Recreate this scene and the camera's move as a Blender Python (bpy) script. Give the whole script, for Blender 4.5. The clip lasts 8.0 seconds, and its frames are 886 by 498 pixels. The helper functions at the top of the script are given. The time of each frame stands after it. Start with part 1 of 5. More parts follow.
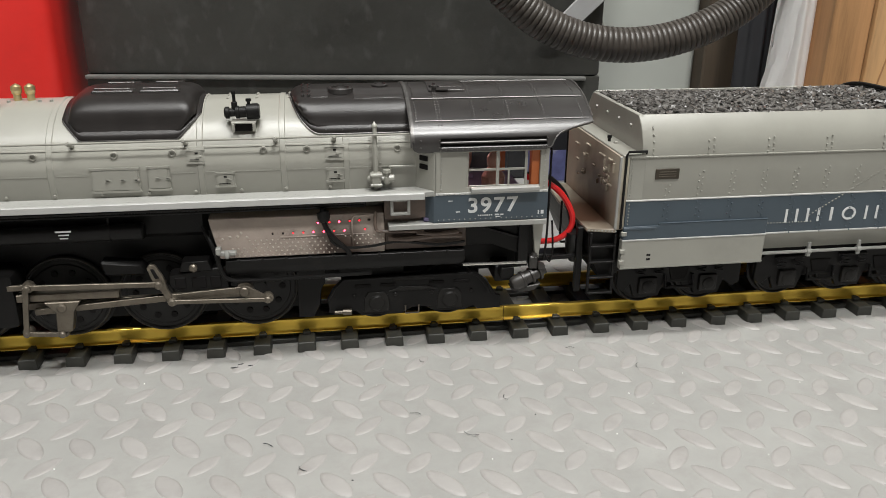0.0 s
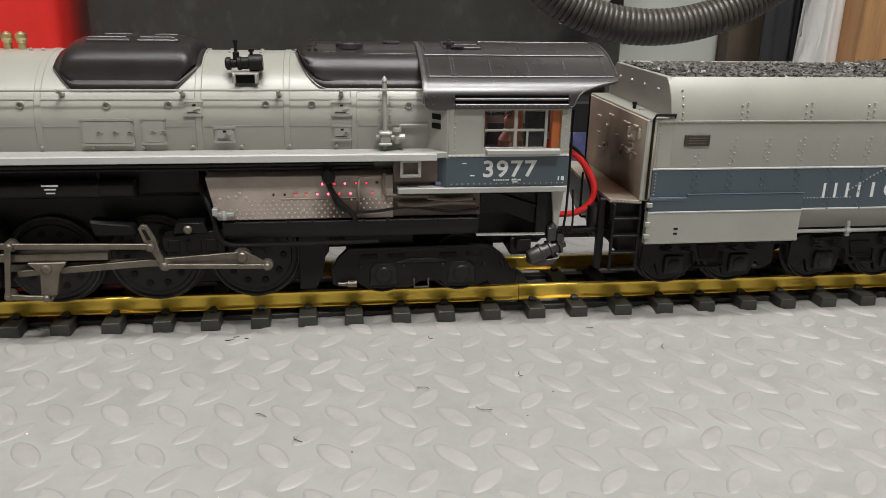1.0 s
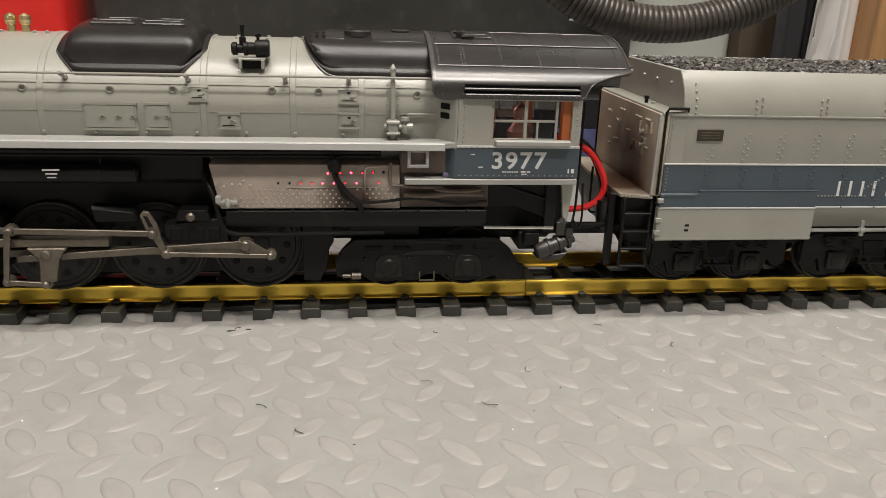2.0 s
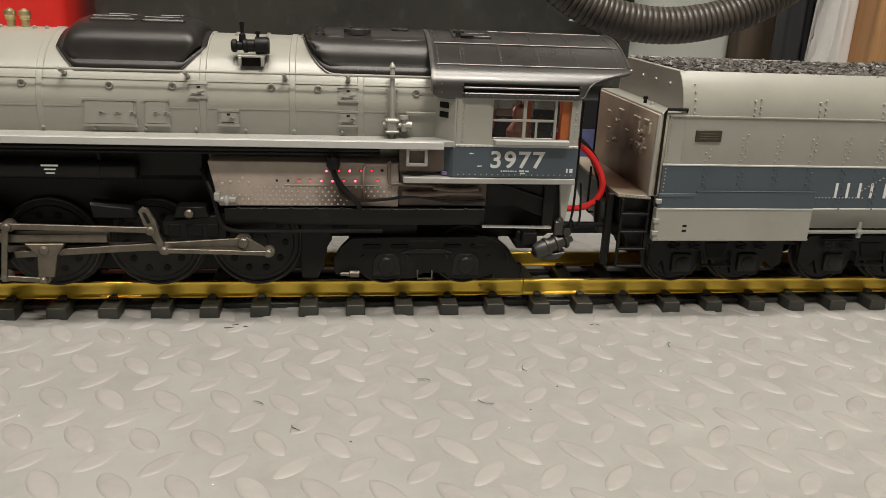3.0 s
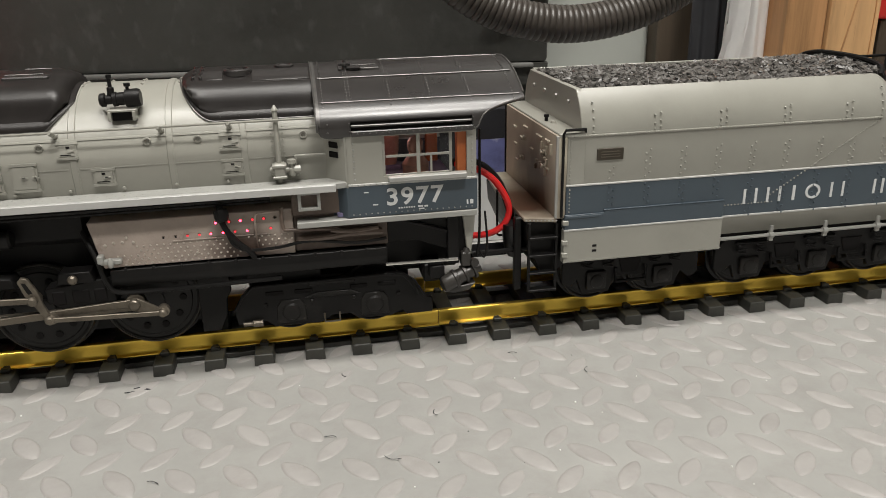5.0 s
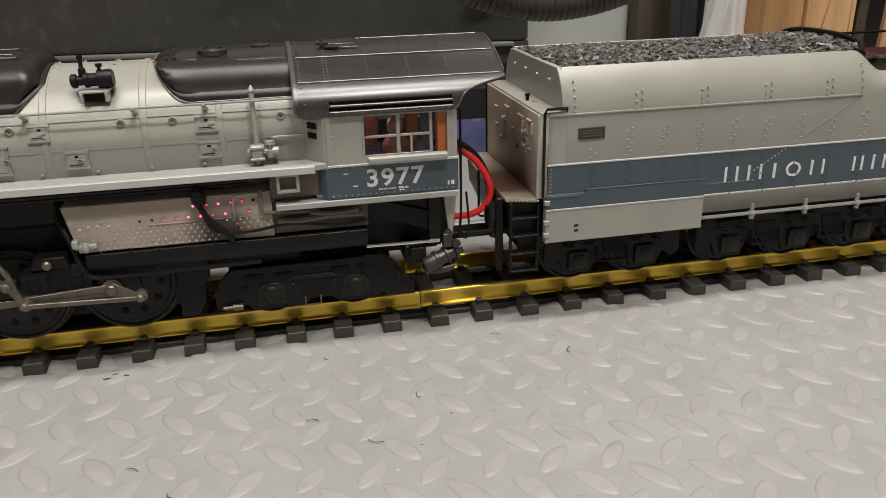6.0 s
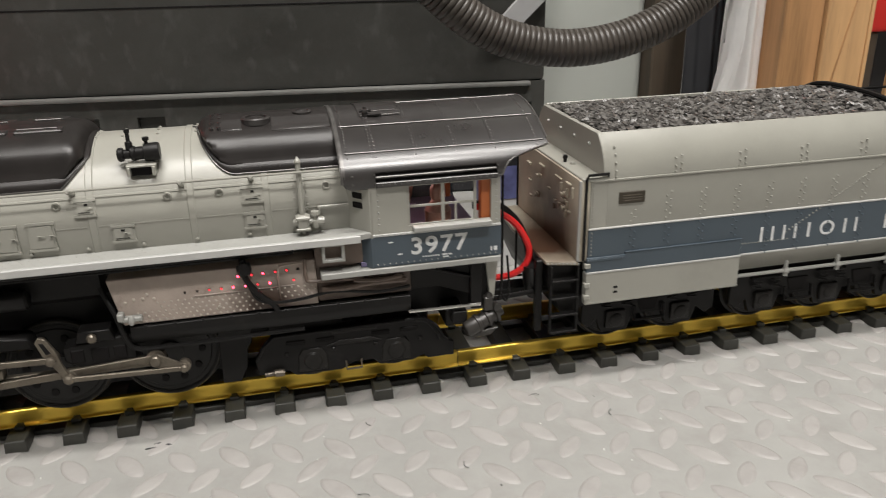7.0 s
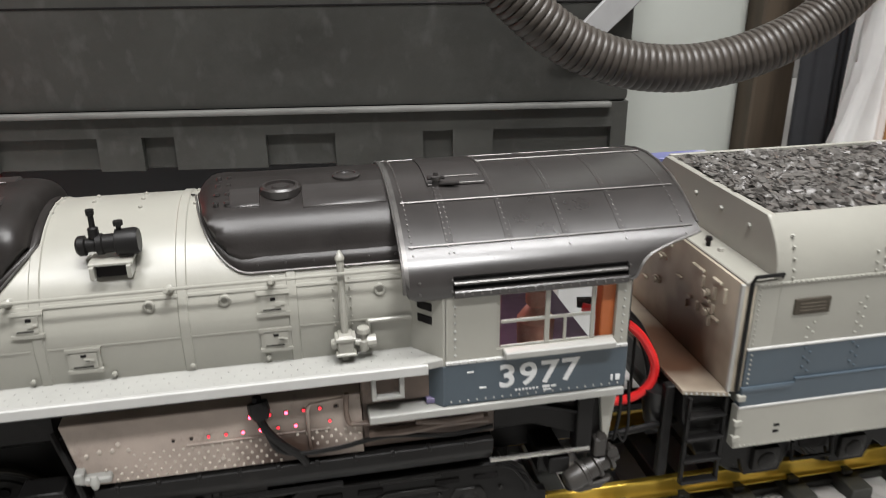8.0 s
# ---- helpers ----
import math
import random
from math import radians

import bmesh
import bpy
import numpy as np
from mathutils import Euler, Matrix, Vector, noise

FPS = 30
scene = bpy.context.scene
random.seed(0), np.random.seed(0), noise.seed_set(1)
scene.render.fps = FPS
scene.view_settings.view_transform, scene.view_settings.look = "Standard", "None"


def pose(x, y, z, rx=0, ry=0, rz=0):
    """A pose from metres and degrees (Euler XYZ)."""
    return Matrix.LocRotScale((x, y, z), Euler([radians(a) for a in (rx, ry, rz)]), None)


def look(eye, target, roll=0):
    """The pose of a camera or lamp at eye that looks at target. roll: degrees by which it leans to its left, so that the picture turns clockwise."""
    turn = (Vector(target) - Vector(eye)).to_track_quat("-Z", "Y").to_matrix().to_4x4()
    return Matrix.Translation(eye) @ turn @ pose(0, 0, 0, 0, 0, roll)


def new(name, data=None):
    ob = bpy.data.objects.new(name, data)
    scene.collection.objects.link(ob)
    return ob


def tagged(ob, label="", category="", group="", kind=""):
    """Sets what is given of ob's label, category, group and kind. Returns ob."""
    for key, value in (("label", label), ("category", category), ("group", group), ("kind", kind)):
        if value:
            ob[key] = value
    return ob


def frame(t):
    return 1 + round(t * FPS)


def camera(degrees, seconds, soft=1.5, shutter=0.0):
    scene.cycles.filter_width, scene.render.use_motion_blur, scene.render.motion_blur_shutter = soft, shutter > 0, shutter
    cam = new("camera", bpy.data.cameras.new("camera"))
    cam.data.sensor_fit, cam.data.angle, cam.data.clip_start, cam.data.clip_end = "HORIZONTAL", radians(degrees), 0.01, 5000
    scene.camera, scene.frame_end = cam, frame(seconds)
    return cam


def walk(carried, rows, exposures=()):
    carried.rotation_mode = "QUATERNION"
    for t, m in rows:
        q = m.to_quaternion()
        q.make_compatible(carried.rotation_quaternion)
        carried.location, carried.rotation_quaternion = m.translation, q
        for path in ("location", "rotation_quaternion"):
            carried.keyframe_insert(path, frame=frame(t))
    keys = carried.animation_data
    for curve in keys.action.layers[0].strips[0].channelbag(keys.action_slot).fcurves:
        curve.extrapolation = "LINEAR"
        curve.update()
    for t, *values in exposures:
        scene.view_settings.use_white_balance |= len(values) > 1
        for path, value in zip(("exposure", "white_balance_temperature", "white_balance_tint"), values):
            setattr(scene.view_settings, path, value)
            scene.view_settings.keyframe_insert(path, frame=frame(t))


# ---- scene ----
cam = camera(59.52, 8.0, soft=0.85, shutter=0.3)
PATH = [
    (0, (-0.0823, -0.4588, 0.2258), (0.2029, 1.3855, -0.4934), 0.42),
    (0.5, (-0.0774, -0.4548, 0.2069), (0.1859, 1.4088, -0.4697), 0.53),
    (1, (-0.0802, -0.4421, 0.1848), (0.1812, 1.4302, -0.4681), 1.13),
    (1.5, (-0.0813, -0.4366, 0.1777), (0.1735, 1.4395, -0.4666), 1.61),
    (3, (-0.0813, -0.4375, 0.1762), (0.1778, 1.4382, -0.4677), 2.48),
    (3.5, (-0.0792, -0.4366, 0.1794), (0.1742, 1.4349, -0.4786), 2.56),
    (3.7, (-0.0792, -0.4368, 0.1787), (0.1830, 1.4364, -0.4709), 2.45),
    (4, (-0.0483, -0.4237, 0.2168), (0.2331, 1.4417, -0.4474), 1.21),
    (4.5, (-0.0458, -0.4203, 0.2047), (0.2672, 1.4355, -0.4720), -0.70),
    (6, (-0.0446, -0.4163, 0.2011), (0.3366, 1.3996, -0.5455), -1.32),
    (6.5, (-0.0426, -0.4189, 0.2218), (0.3555, 1.3980, -0.5133), -1.76),
    (7, (-0.0690, -0.3999, 0.2296), (0.3458, 1.4148, -0.5018), -1.27),
    (7.5, (-0.0818, -0.3387, 0.2368), (0.3072, 1.4794, -0.5002), -1.01),
    (7.8, (-0.0730, -0.2960, 0.2280), (0.3170, 1.5260, -0.5000), -0.60),
    (8, (-0.0673, -0.2708, 0.2325), (0.2883, 1.5452, -0.5260), -0.54),
]
walk(cam, [(t, look(eye, target, roll)) for t, eye, target, roll in PATH],
     [(0.0, 0.12, 6250, 9), (0.8, 0.1, 6250, 9), (1.5, 0.03, 6550, 12), (3.0, 0.0, 6900, 10), (3.6, 0.0, 6900, 10), (4.1, 0.0, 6450, 9), (6.5, -0.05, 6600, 11), (7.0, 0.1, 6450, 11), (8.0, 0.43, 6200, 11)])

# ---- world and light ----
world = bpy.data.worlds.new("world")
scene.world = world
world.use_nodes = True
world.node_tree.nodes["Background"].inputs[0].default_value = (0.9, 0.95, 1.0, 1)
world.node_tree.nodes["Background"].inputs[1].default_value = 0.02


def area_lamp(name, eye, target, sx, sy, power, colour):
    d = bpy.data.lights.new(name, "AREA")
    d.shape, d.size, d.size_y, d.energy, d.color = "RECTANGLE", sx, sy, power, colour
    ob = new(name, d)
    ob.matrix_world = look(eye, target)
    return ob


LAMP_COLOUR = (1.0, 0.965, 0.91)
area_lamp("ceiling_lamp", (0.28, -0.92, 1.92), (0.28, -0.92, 0), 0.42, 0.18, 25, LAMP_COLOUR)
area_lamp("ceiling_lamp", (0.22, -0.28, 1.92), (0.22, -0.28, 0), 1.5, 0.2, 33, LAMP_COLOUR)
area_lamp("ceiling_lamp", (-0.75, -0.85, 1.92), (-0.75, -0.85, 0), 0.5, 0.2, 12, LAMP_COLOUR)


# ---- materials ----
def material(name, colour, rough=0.5, metal=0.0, vary=0.12, scale=40.0, bump=0.1, bump_scale=400.0, spots=None, stretch=(1, 1, 1),
             emit=None, strength=0.0, coat=0.0, rough_vary=0.1, wear=None, random_value=0.0, spec=0.5):
    m = bpy.data.materials.new(name)
    m.use_nodes = True
    nt = m.node_tree
    n, ln = nt.nodes, nt.links
    b = n["Principled BSDF"]
    b.inputs["Roughness"].default_value, b.inputs["Metallic"].default_value = rough, metal
    b.inputs["Coat Weight"].default_value = coat
    b.inputs["Specular IOR Level"].default_value = spec
    tc = n.new("ShaderNodeTexCoord")
    mp = n.new("ShaderNodeMapping")
    mp.inputs["Scale"].default_value = stretch
    ln.new(tc.outputs["Object"], mp.inputs["Vector"])

    def noise_tex(s, detail=6, r=0.6):
        t = n.new("ShaderNodeTexNoise")
        t.inputs["Scale"].default_value, t.inputs["Detail"].default_value, t.inputs["Roughness"].default_value = s, detail, r
        ln.new(mp.outputs["Vector"], t.inputs["Vector"])
        return t

    def mix(fac, a, c, kind="MIX"):
        x = n.new("ShaderNodeMix")
        x.data_type, x.blend_type = "RGBA", kind
        for s, v in ((x.inputs[0], fac), (x.inputs[6], a), (x.inputs[7], c)):
            if isinstance(v, (int, float)):
                s.default_value = v
            elif isinstance(v, tuple):
                s.default_value = (*v, 1) if len(v) == 3 else v
            else:
                ln.new(v, s)
        return x.outputs[2]

    def ramp(src, lo, hi):
        r = n.new("ShaderNodeMapRange")
        r.inputs[1].default_value, r.inputs[2].default_value = lo, hi
        ln.new(src, r.inputs[0])
        return r.outputs[0]

    big, fine = noise_tex(scale), noise_tex(scale * 9)
    dark = tuple(c * (1 - vary * 2) for c in colour)
    light = tuple(min(1, c * (1 + vary)) for c in colour)
    col = mix(ramp(big.outputs[0], 0.3, 0.7), dark, light)
    col = mix(ramp(fine.outputs[0], 0.35, 0.65), col, mix(0.5, col, colour))
    if spots:
        sp_colour, s, lo, hi, st = spots
        t = n.new("ShaderNodeTexNoise")
        t.inputs["Scale"].default_value, t.inputs["Detail"].default_value = s, 8
        mp2 = n.new("ShaderNodeMapping")
        mp2.inputs["Scale"].default_value = st
        ln.new(tc.outputs["Object"], mp2.inputs["Vector"])
        ln.new(mp2.outputs["Vector"], t.inputs["Vector"])
        col = mix(ramp(t.outputs[0], lo, hi), col, sp_colour)
    if wear:
        w_colour, s, lo, hi = wear
        g = noise_tex(s, 10, 0.75)
        col = mix(ramp(g.outputs[0], lo, hi), col, w_colour)
    if random_value:
        oi = n.new("ShaderNodeObjectInfo")
        hs = n.new("ShaderNodeHueSaturation")
        ln.new(ramp_out(nt, oi.outputs["Random"], 1 - random_value, 1 + random_value), hs.inputs["Value"])
        ln.new(col, hs.inputs["Color"])
        col = hs.outputs[0]
    ln.new(col, b.inputs["Base Color"])
    rr = n.new("ShaderNodeMapRange")
    rr.inputs[3].default_value, rr.inputs[4].default_value = max(0.02, rough - rough_vary), min(1, rough + rough_vary)
    ln.new(big.outputs[0], rr.inputs[0])
    ln.new(rr.outputs[0], b.inputs["Roughness"])
    if bump:
        bt = noise_tex(bump_scale, 4)
        bn = n.new("ShaderNodeBump")
        bn.inputs["Strength"].default_value, bn.inputs["Distance"].default_value = bump, 0.0004
        ln.new(bt.outputs[0], bn.inputs["Height"])
        ln.new(bn.outputs[0], b.inputs["Normal"])
    if emit:
        b.inputs["Emission Color"].default_value, b.inputs["Emission Strength"].default_value = (*emit, 1), strength
    return m


def ramp_out(nt, src, lo, hi):
    r = nt.nodes.new("ShaderNodeMapRange")
    r.inputs[3].default_value, r.inputs[4].default_value = lo, hi
    nt.links.new(src, r.inputs[0])
    return r.outputs[0]


GREY = material("grey_paint", (0.305, 0.30, 0.264), 0.33, vary=0.05, scale=25, bump=0.06, bump_scale=900, spec=0.7)
PALE = material("pale_grey_paint", (0.325, 0.325, 0.305), 0.45, vary=0.05, scale=60, bump=0.05, bump_scale=900)
SILVER = material("silver_line_paint", (0.47, 0.47, 0.455), 0.4, vary=0.05, scale=60, bump=0)
BLUE = material("blue_grey_paint", (0.058, 0.078, 0.097), 0.36, vary=0.05, scale=30, bump=0.05, bump_scale=900)
BLACK = material("black_plastic", (0.0095, 0.009, 0.0088), 0.42, vary=0.2, scale=50, bump=0.08, bump_scale=1200, wear=((0.03, 0.027, 0.024), 60, 0.6, 0.85), spec=0.2)
GLOSS = material("satin_black_paint", (0.029, 0.026, 0.025), 0.29, vary=0.15, scale=40, bump=0.04, bump_scale=1200, spec=0.7, rough_vary=0.06)
DOMEBLACK = material("textured_black_paint", (0.020, 0.0175, 0.0165), 0.36, vary=0.2, scale=60, bump=0.12, bump_scale=1500, spec=0.36, rough_vary=0.08)
# black seams, rivets and rims, with their highlights put into a paler colour
EDGE_SHEEN = material("pale_edge_sheen", (0.11, 0.105, 0.10), 0.34, 0.4, vary=0.2, scale=200, bump=0, spec=0.7)
# scuffed case ridge; its highlight is also put into this lighter grey
SCUFF_LIT = material("scuffed_lit_edge", (0.17, 0.17, 0.16), 0.45, vary=0.25, scale=25, bump=0.1, stretch=(0.3, 1, 1))
INJECTOR = material("oily_black_casting", (0.034, 0.031, 0.028), 0.36, vary=0.3, scale=120, bump=0.2, bump_scale=600, spec=0.5)
JOURNAL = material("greasy_black_casting", (0.014, 0.013, 0.012), 0.4, vary=0.3, scale=200, bump=0.4, bump_scale=500, wear=((0.05, 0.046, 0.042), 260, 0.58, 0.7), spec=0.25)
WHEEL = material("blackened_metal", (0.011, 0.0105, 0.01), 0.45, vary=0.2, scale=120, bump=0.1, spec=0.3)
# lighter than the wheel: the thin glint on the rim is painted in
TYRE = material("glint_tyre_steel", (0.045, 0.041, 0.036), 0.42, 0.5, vary=0.25, scale=70, bump=0.05)
STEEL = material("weathered_steel", (0.17, 0.148, 0.118), 0.4, 0.65, vary=0.2, scale=90, bump=0.1, wear=((0.09, 0.075, 0.06), 120, 0.5, 0.75))
BRIGHT = material("bright_steel", (0.75, 0.74, 0.70), 0.25, 0.9, vary=0.08, scale=90, bump=0)
BRASS = material("brass_rail", (0.90, 0.62, 0.10), 0.31, 0.76, vary=0.12, scale=60, bump=0.05, stretch=(0.15, 1, 1), wear=((0.62, 0.38, 0.05), 40, 0.55, 0.8))
GOLD = material("polished_brass", (0.90, 0.74, 0.42), 0.36, 1.0, vary=0.05, bump=0)
TIE = material("tie_plastic", (0.042, 0.042, 0.036), 0.5, vary=0.15, scale=150, bump=0.25, bump_scale=700, stretch=(1, 0.2, 1), random_value=0.15)
TREAD = material("worn_tread_tops", (0.338, 0.324, 0.310), 0.5, vary=0.08, scale=30, bump=0.15, bump_scale=350, wear=((0.27, 0.255, 0.24), 40, 0.5, 0.8))
FLOOR = material("grey_floor_sheet", (0.315, 0.312, 0.296), 0.5, vary=0.07, scale=16, bump=0.12, bump_scale=350, wear=((0.25, 0.238, 0.225), 30, 0.48, 0.8),
                 spots=((0.10, 0.09, 0.08), 110, 0.79, 0.83, (1, 1, 1)))
FIRE = material("sooty_firebox_paint", (0.40, 0.335, 0.29), 0.42, vary=0.12, scale=45, bump=0.2, bump_scale=600, wear=((0.13, 0.09, 0.075), 50, 0.56, 0.75))
# bolt heads paler than the firebox, standing in for their white highlights
BOLT = material("highlit_pale_bolts", (0.50, 0.445, 0.39), 0.4, vary=0.1, scale=80, bump=0)
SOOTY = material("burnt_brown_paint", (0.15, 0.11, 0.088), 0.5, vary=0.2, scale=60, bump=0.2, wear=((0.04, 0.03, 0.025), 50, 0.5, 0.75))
RUST = material("tan_plate", (0.50, 0.455, 0.36), 0.42, vary=0.08, scale=30, bump=0.1)


def soot(m, centre, radius, colour):
    """A stain round a point of the thing, with a ragged rim."""
    nt = m.node_tree
    n, ln = nt.nodes, nt.links
    b = n["Principled BSDF"]
    old = b.inputs["Base Color"].links[0].from_socket
    tc, dist, ns, ad, mr, inv, mx = (n.new("ShaderNode" + k) for k in ("TexCoord", "VectorMath", "TexNoise", "Math", "MapRange", "Math", "Mix"))
    dist.operation, ad.operation, inv.operation, mx.data_type = "DISTANCE", "MULTIPLY_ADD", "SUBTRACT", "RGBA"
    dist.inputs[1].default_value = centre
    ln.new(tc.outputs["Object"], dist.inputs[0])
    ns.inputs["Scale"].default_value = 60
    ln.new(tc.outputs["Object"], ns.inputs["Vector"])
    ad.inputs[1].default_value = radius * 0.35
    ln.new(ns.outputs[0], ad.inputs[0])
    ln.new(dist.outputs["Value"], ad.inputs[2])
    mr.inputs[1].default_value, mr.inputs[2].default_value = radius * 0.5, radius * 1.05
    inv.inputs[0].default_value = 0.97
    ln.new(ad.outputs[0], mr.inputs[0])
    ln.new(mr.outputs[0], inv.inputs[1])
    ln.new(inv.outputs[0], mx.inputs[0])
    ln.new(old, mx.inputs[6])
    mx.inputs[7].default_value = (*colour, 1)
    ln.new(mx.outputs[2], b.inputs["Base Color"])


soot(FIRE, (0.074, -0.047, 0.050), 0.026, (0.06, 0.036, 0.026))
soot(RUST, (-0.2035, -0.014, 0.057), 0.060, (0.05, 0.019, 0.008))
COAL = material("coal", (0.115, 0.108, 0.10), 0.34, vary=0.35, scale=300, bump=0.3, bump_scale=900)
CASE = material("scuffed_black_plastic", (0.052, 0.052, 0.047), 0.42, vary=0.2, scale=9, bump=0.15, bump_scale=300, rough_vary=0.12,
                spots=((0.085, 0.085, 0.08), 75, 0.58, 0.76, (1.0, 1, 0.55)), wear=((0.065, 0.065, 0.06), 26, 0.48, 0.75))
HOSE = material("grey_hose_plastic", (0.056, 0.048, 0.041), 0.38, vary=0.1, scale=30, bump=0.05)
RED = material("red_plastic", (0.72, 0.028, 0.022), 0.42, vary=0.06, scale=12, bump=0.05)
CABLE_RED = material("red_rubber", (0.75, 0.025, 0.025), 0.35, vary=0.05, bump=0)
RUBBER = material("black_rubber", (0.012, 0.012, 0.012), 0.4, vary=0.1, bump=0)
PANEL = material("grey_green_panel", (0.49, 0.512, 0.475), 0.5, vary=0.03, scale=6, bump=0.05)
BROWN = material("dark_brown_wood", (0.075, 0.056, 0.038), 0.6, vary=0.25, scale=12, bump=0.2, stretch=(6, 6, 0.5))
SLATE = material("dark_grey_cloth", (0.036, 0.037, 0.042), 0.7, vary=0.15, scale=20, bump=0.2)
CLOTH = material("white_cloth", (0.82, 0.81, 0.80), 0.8, vary=0.04, scale=25, bump=0.3, bump_scale=1500, spots=((0.5, 0.44, 0.38), 14, 0.62, 0.8, (1, 1, 0.6)))
WOOD = material("brown_wood", (0.45, 0.245, 0.108), 0.5, vary=0.22, scale=9, bump=0.15, stretch=(9, 9, 0.7))
PINE = material("light_wood", (0.60, 0.36, 0.17), 0.5, vary=0.16, scale=8, bump=0.1, stretch=(7, 7, 0.6), wear=((0.36, 0.19, 0.09), 10, 0.58, 0.7))
STRAP = material("grey_strap", (0.34, 0.34, 0.34), 0.45, vary=0.06, scale=30)
LILAC = material("blue_printed_card", (0.13, 0.14, 0.30), 0.35, vary=0.3, scale=18, bump=0, spots=((0.4, 0.4, 0.5), 22, 0.58, 0.62, (1, 1, 1)))
WHITECARD = material("white_card", (0.55, 0.55, 0.54), 0.5, vary=0.04, scale=30, bump=0.05)
CEIL_SPECK = material("white_crumb", (0.8, 0.8, 0.78), 0.4, bump=0)
DARKBOX = material("black_card", (0.015, 0.015, 0.018), 0.5, bump=0)
WALL = material("workshop_wall", (0.17, 0.165, 0.155), 0.8, vary=0.06, scale=3, bump=0.1)
CEIL = material("ceiling_paint", (0.36, 0.355, 0.34), 0.9, vary=0.03, scale=2, bump=0.1)
DIFF = material("lamp_diffuser", (0.9, 0.9, 0.88), 0.6, emit=(1, 0.95, 0.86), strength=1.5, bump=0, vary=0)
LED = material("red_light", (0.6, 0.02, 0.03), 0.4, emit=(1.0, 0.03, 0.06), strength=13.0, bump=0, vary=0)
LED_DIM = material("dim_red_light", (0.3, 0.02, 0.02), 0.4, emit=(1.0, 0.03, 0.05), strength=1.4, bump=0, vary=0)
HOLE = material("dark_hole", (0.008, 0.007, 0.007), 0.7, bump=0, spec=0.2)
BULB = material("orange_bulb", (0.9, 0.4, 0.1), 0.4, emit=(1.0, 0.38, 0.1), strength=0.4, bump=0, vary=0)
ORANGE = material("orange_brown_paint", (0.42, 0.115, 0.03), 0.5, vary=0.1, bump=0.05)
# cab inside, lifted to purple to imitate the reflected haze on the panes
CABIN = material("hazed_cab_interior", (0.18, 0.155, 0.28), 0.5, vary=0.2, scale=60, bump=0.05)
FIGURE = material("figurine_paint", (0.34, 0.17, 0.12), 0.5, vary=0.2, scale=120, bump=0)
LETTER = material("silver_lettering", (0.66, 0.67, 0.67), 0.45, vary=0.03, bump=0)
PLATE = material("dark_bronze_plate", (0.055, 0.045, 0.032), 0.45, 0.3, vary=0.1, bump=0.1)
GLASS = bpy.data.materials.new("window_glass")
GLASS.use_nodes = True
gb = GLASS.node_tree.nodes["Principled BSDF"]
gb.inputs["Base Color"].default_value, gb.inputs["Roughness"].default_value = (1, 1, 1, 1), 0.03
gb.inputs["Transmission Weight"].default_value, gb.inputs["IOR"].default_value = 1.0, 1.15

# ---- mesh tools (millimetres) ----
MM = 0.001


def thing(name, base, label, category, group="", kind=""):
    ob = new(name)
    ob.location = Vector(base) * MM
    ob.empty_display_size = 0.01
    return tagged(ob, label, category, group, kind)


def base_of(ob):
    p = Vector((0, 0, 0))
    while ob:
        p += ob.location
        ob = ob.parent
    return p


def part(name, bm, mat, parent=None, label="", smooth=35):
    """Links a bmesh, in world millimetres, as one mesh object under its thing or part."""
    bmesh.ops.scale(bm, vec=(MM, MM, MM), verts=bm.verts)
    if parent:
        bmesh.ops.translate(bm, vec=-base_of(parent), verts=bm.verts)
    bmesh.ops.recalc_face_normals(bm, faces=bm.faces)
    me = bpy.data.meshes.new(name)
    bm.to_mesh(me)
    bm.free()
    for m in mat if isinstance(mat, (list, tuple)) else (mat,):
        me.materials.append(m)
    if smooth:
        me.shade_smooth()
        me.set_sharp_from_angle(angle=radians(smooth))
    ob = new(name, me)
    ob.parent = parent
    if label:
        ob["label"] = label
    return ob


def B():
    return bmesh.new()


def merge(bm, t):
    me = bpy.data.meshes.new("t")
    t.to_mesh(me)
    t.free()
    bm.from_mesh(me)
    bpy.data.meshes.remove(me)


def box(bm, x0, x1, y0, y1, z0, z1, bev=0.0, seg=1):
    t = B()
    bmesh.ops.create_cube(t, size=1)
    for v in t.verts:
        v.co = Vector((x0 if v.co.x < 0 else x1, y0 if v.co.y < 0 else y1, z0 if v.co.z < 0 else z1))
    if bev:
        bmesh.ops.bevel(t, geom=t.edges[:], offset=bev, segments=seg, affect="EDGES", profile=0.5)
    merge(bm, t)
    return bm


def prism(bm, pts, axis, a0, a1, bev=0.0):
    """A flat outline, pushed along an axis. pts: (x, z) for axis y, (y, z) for x, (x, y) for z."""
    t = B()

    def at(p, a):
        return {"x": (a, p[0], p[1]), "y": (p[0], a, p[1]), "z": (p[0], p[1], a)}[axis]
    lo, hi = [t.verts.new(at(p, a0)) for p in pts], [t.verts.new(at(p, a1)) for p in pts]
    t.faces.new(lo), t.faces.new(hi[::-1])
    for i in range(len(pts)):
        j = (i + 1) % len(pts)
        t.faces.new((lo[i], hi[i], hi[j], lo[j]))
    bmesh.ops.recalc_face_normals(t, faces=t.faces)
    if bev:
        bmesh.ops.bevel(t, geom=t.edges[:], offset=bev, segments=1, affect="EDGES", profile=0.5)
    merge(bm, t)
    return bm


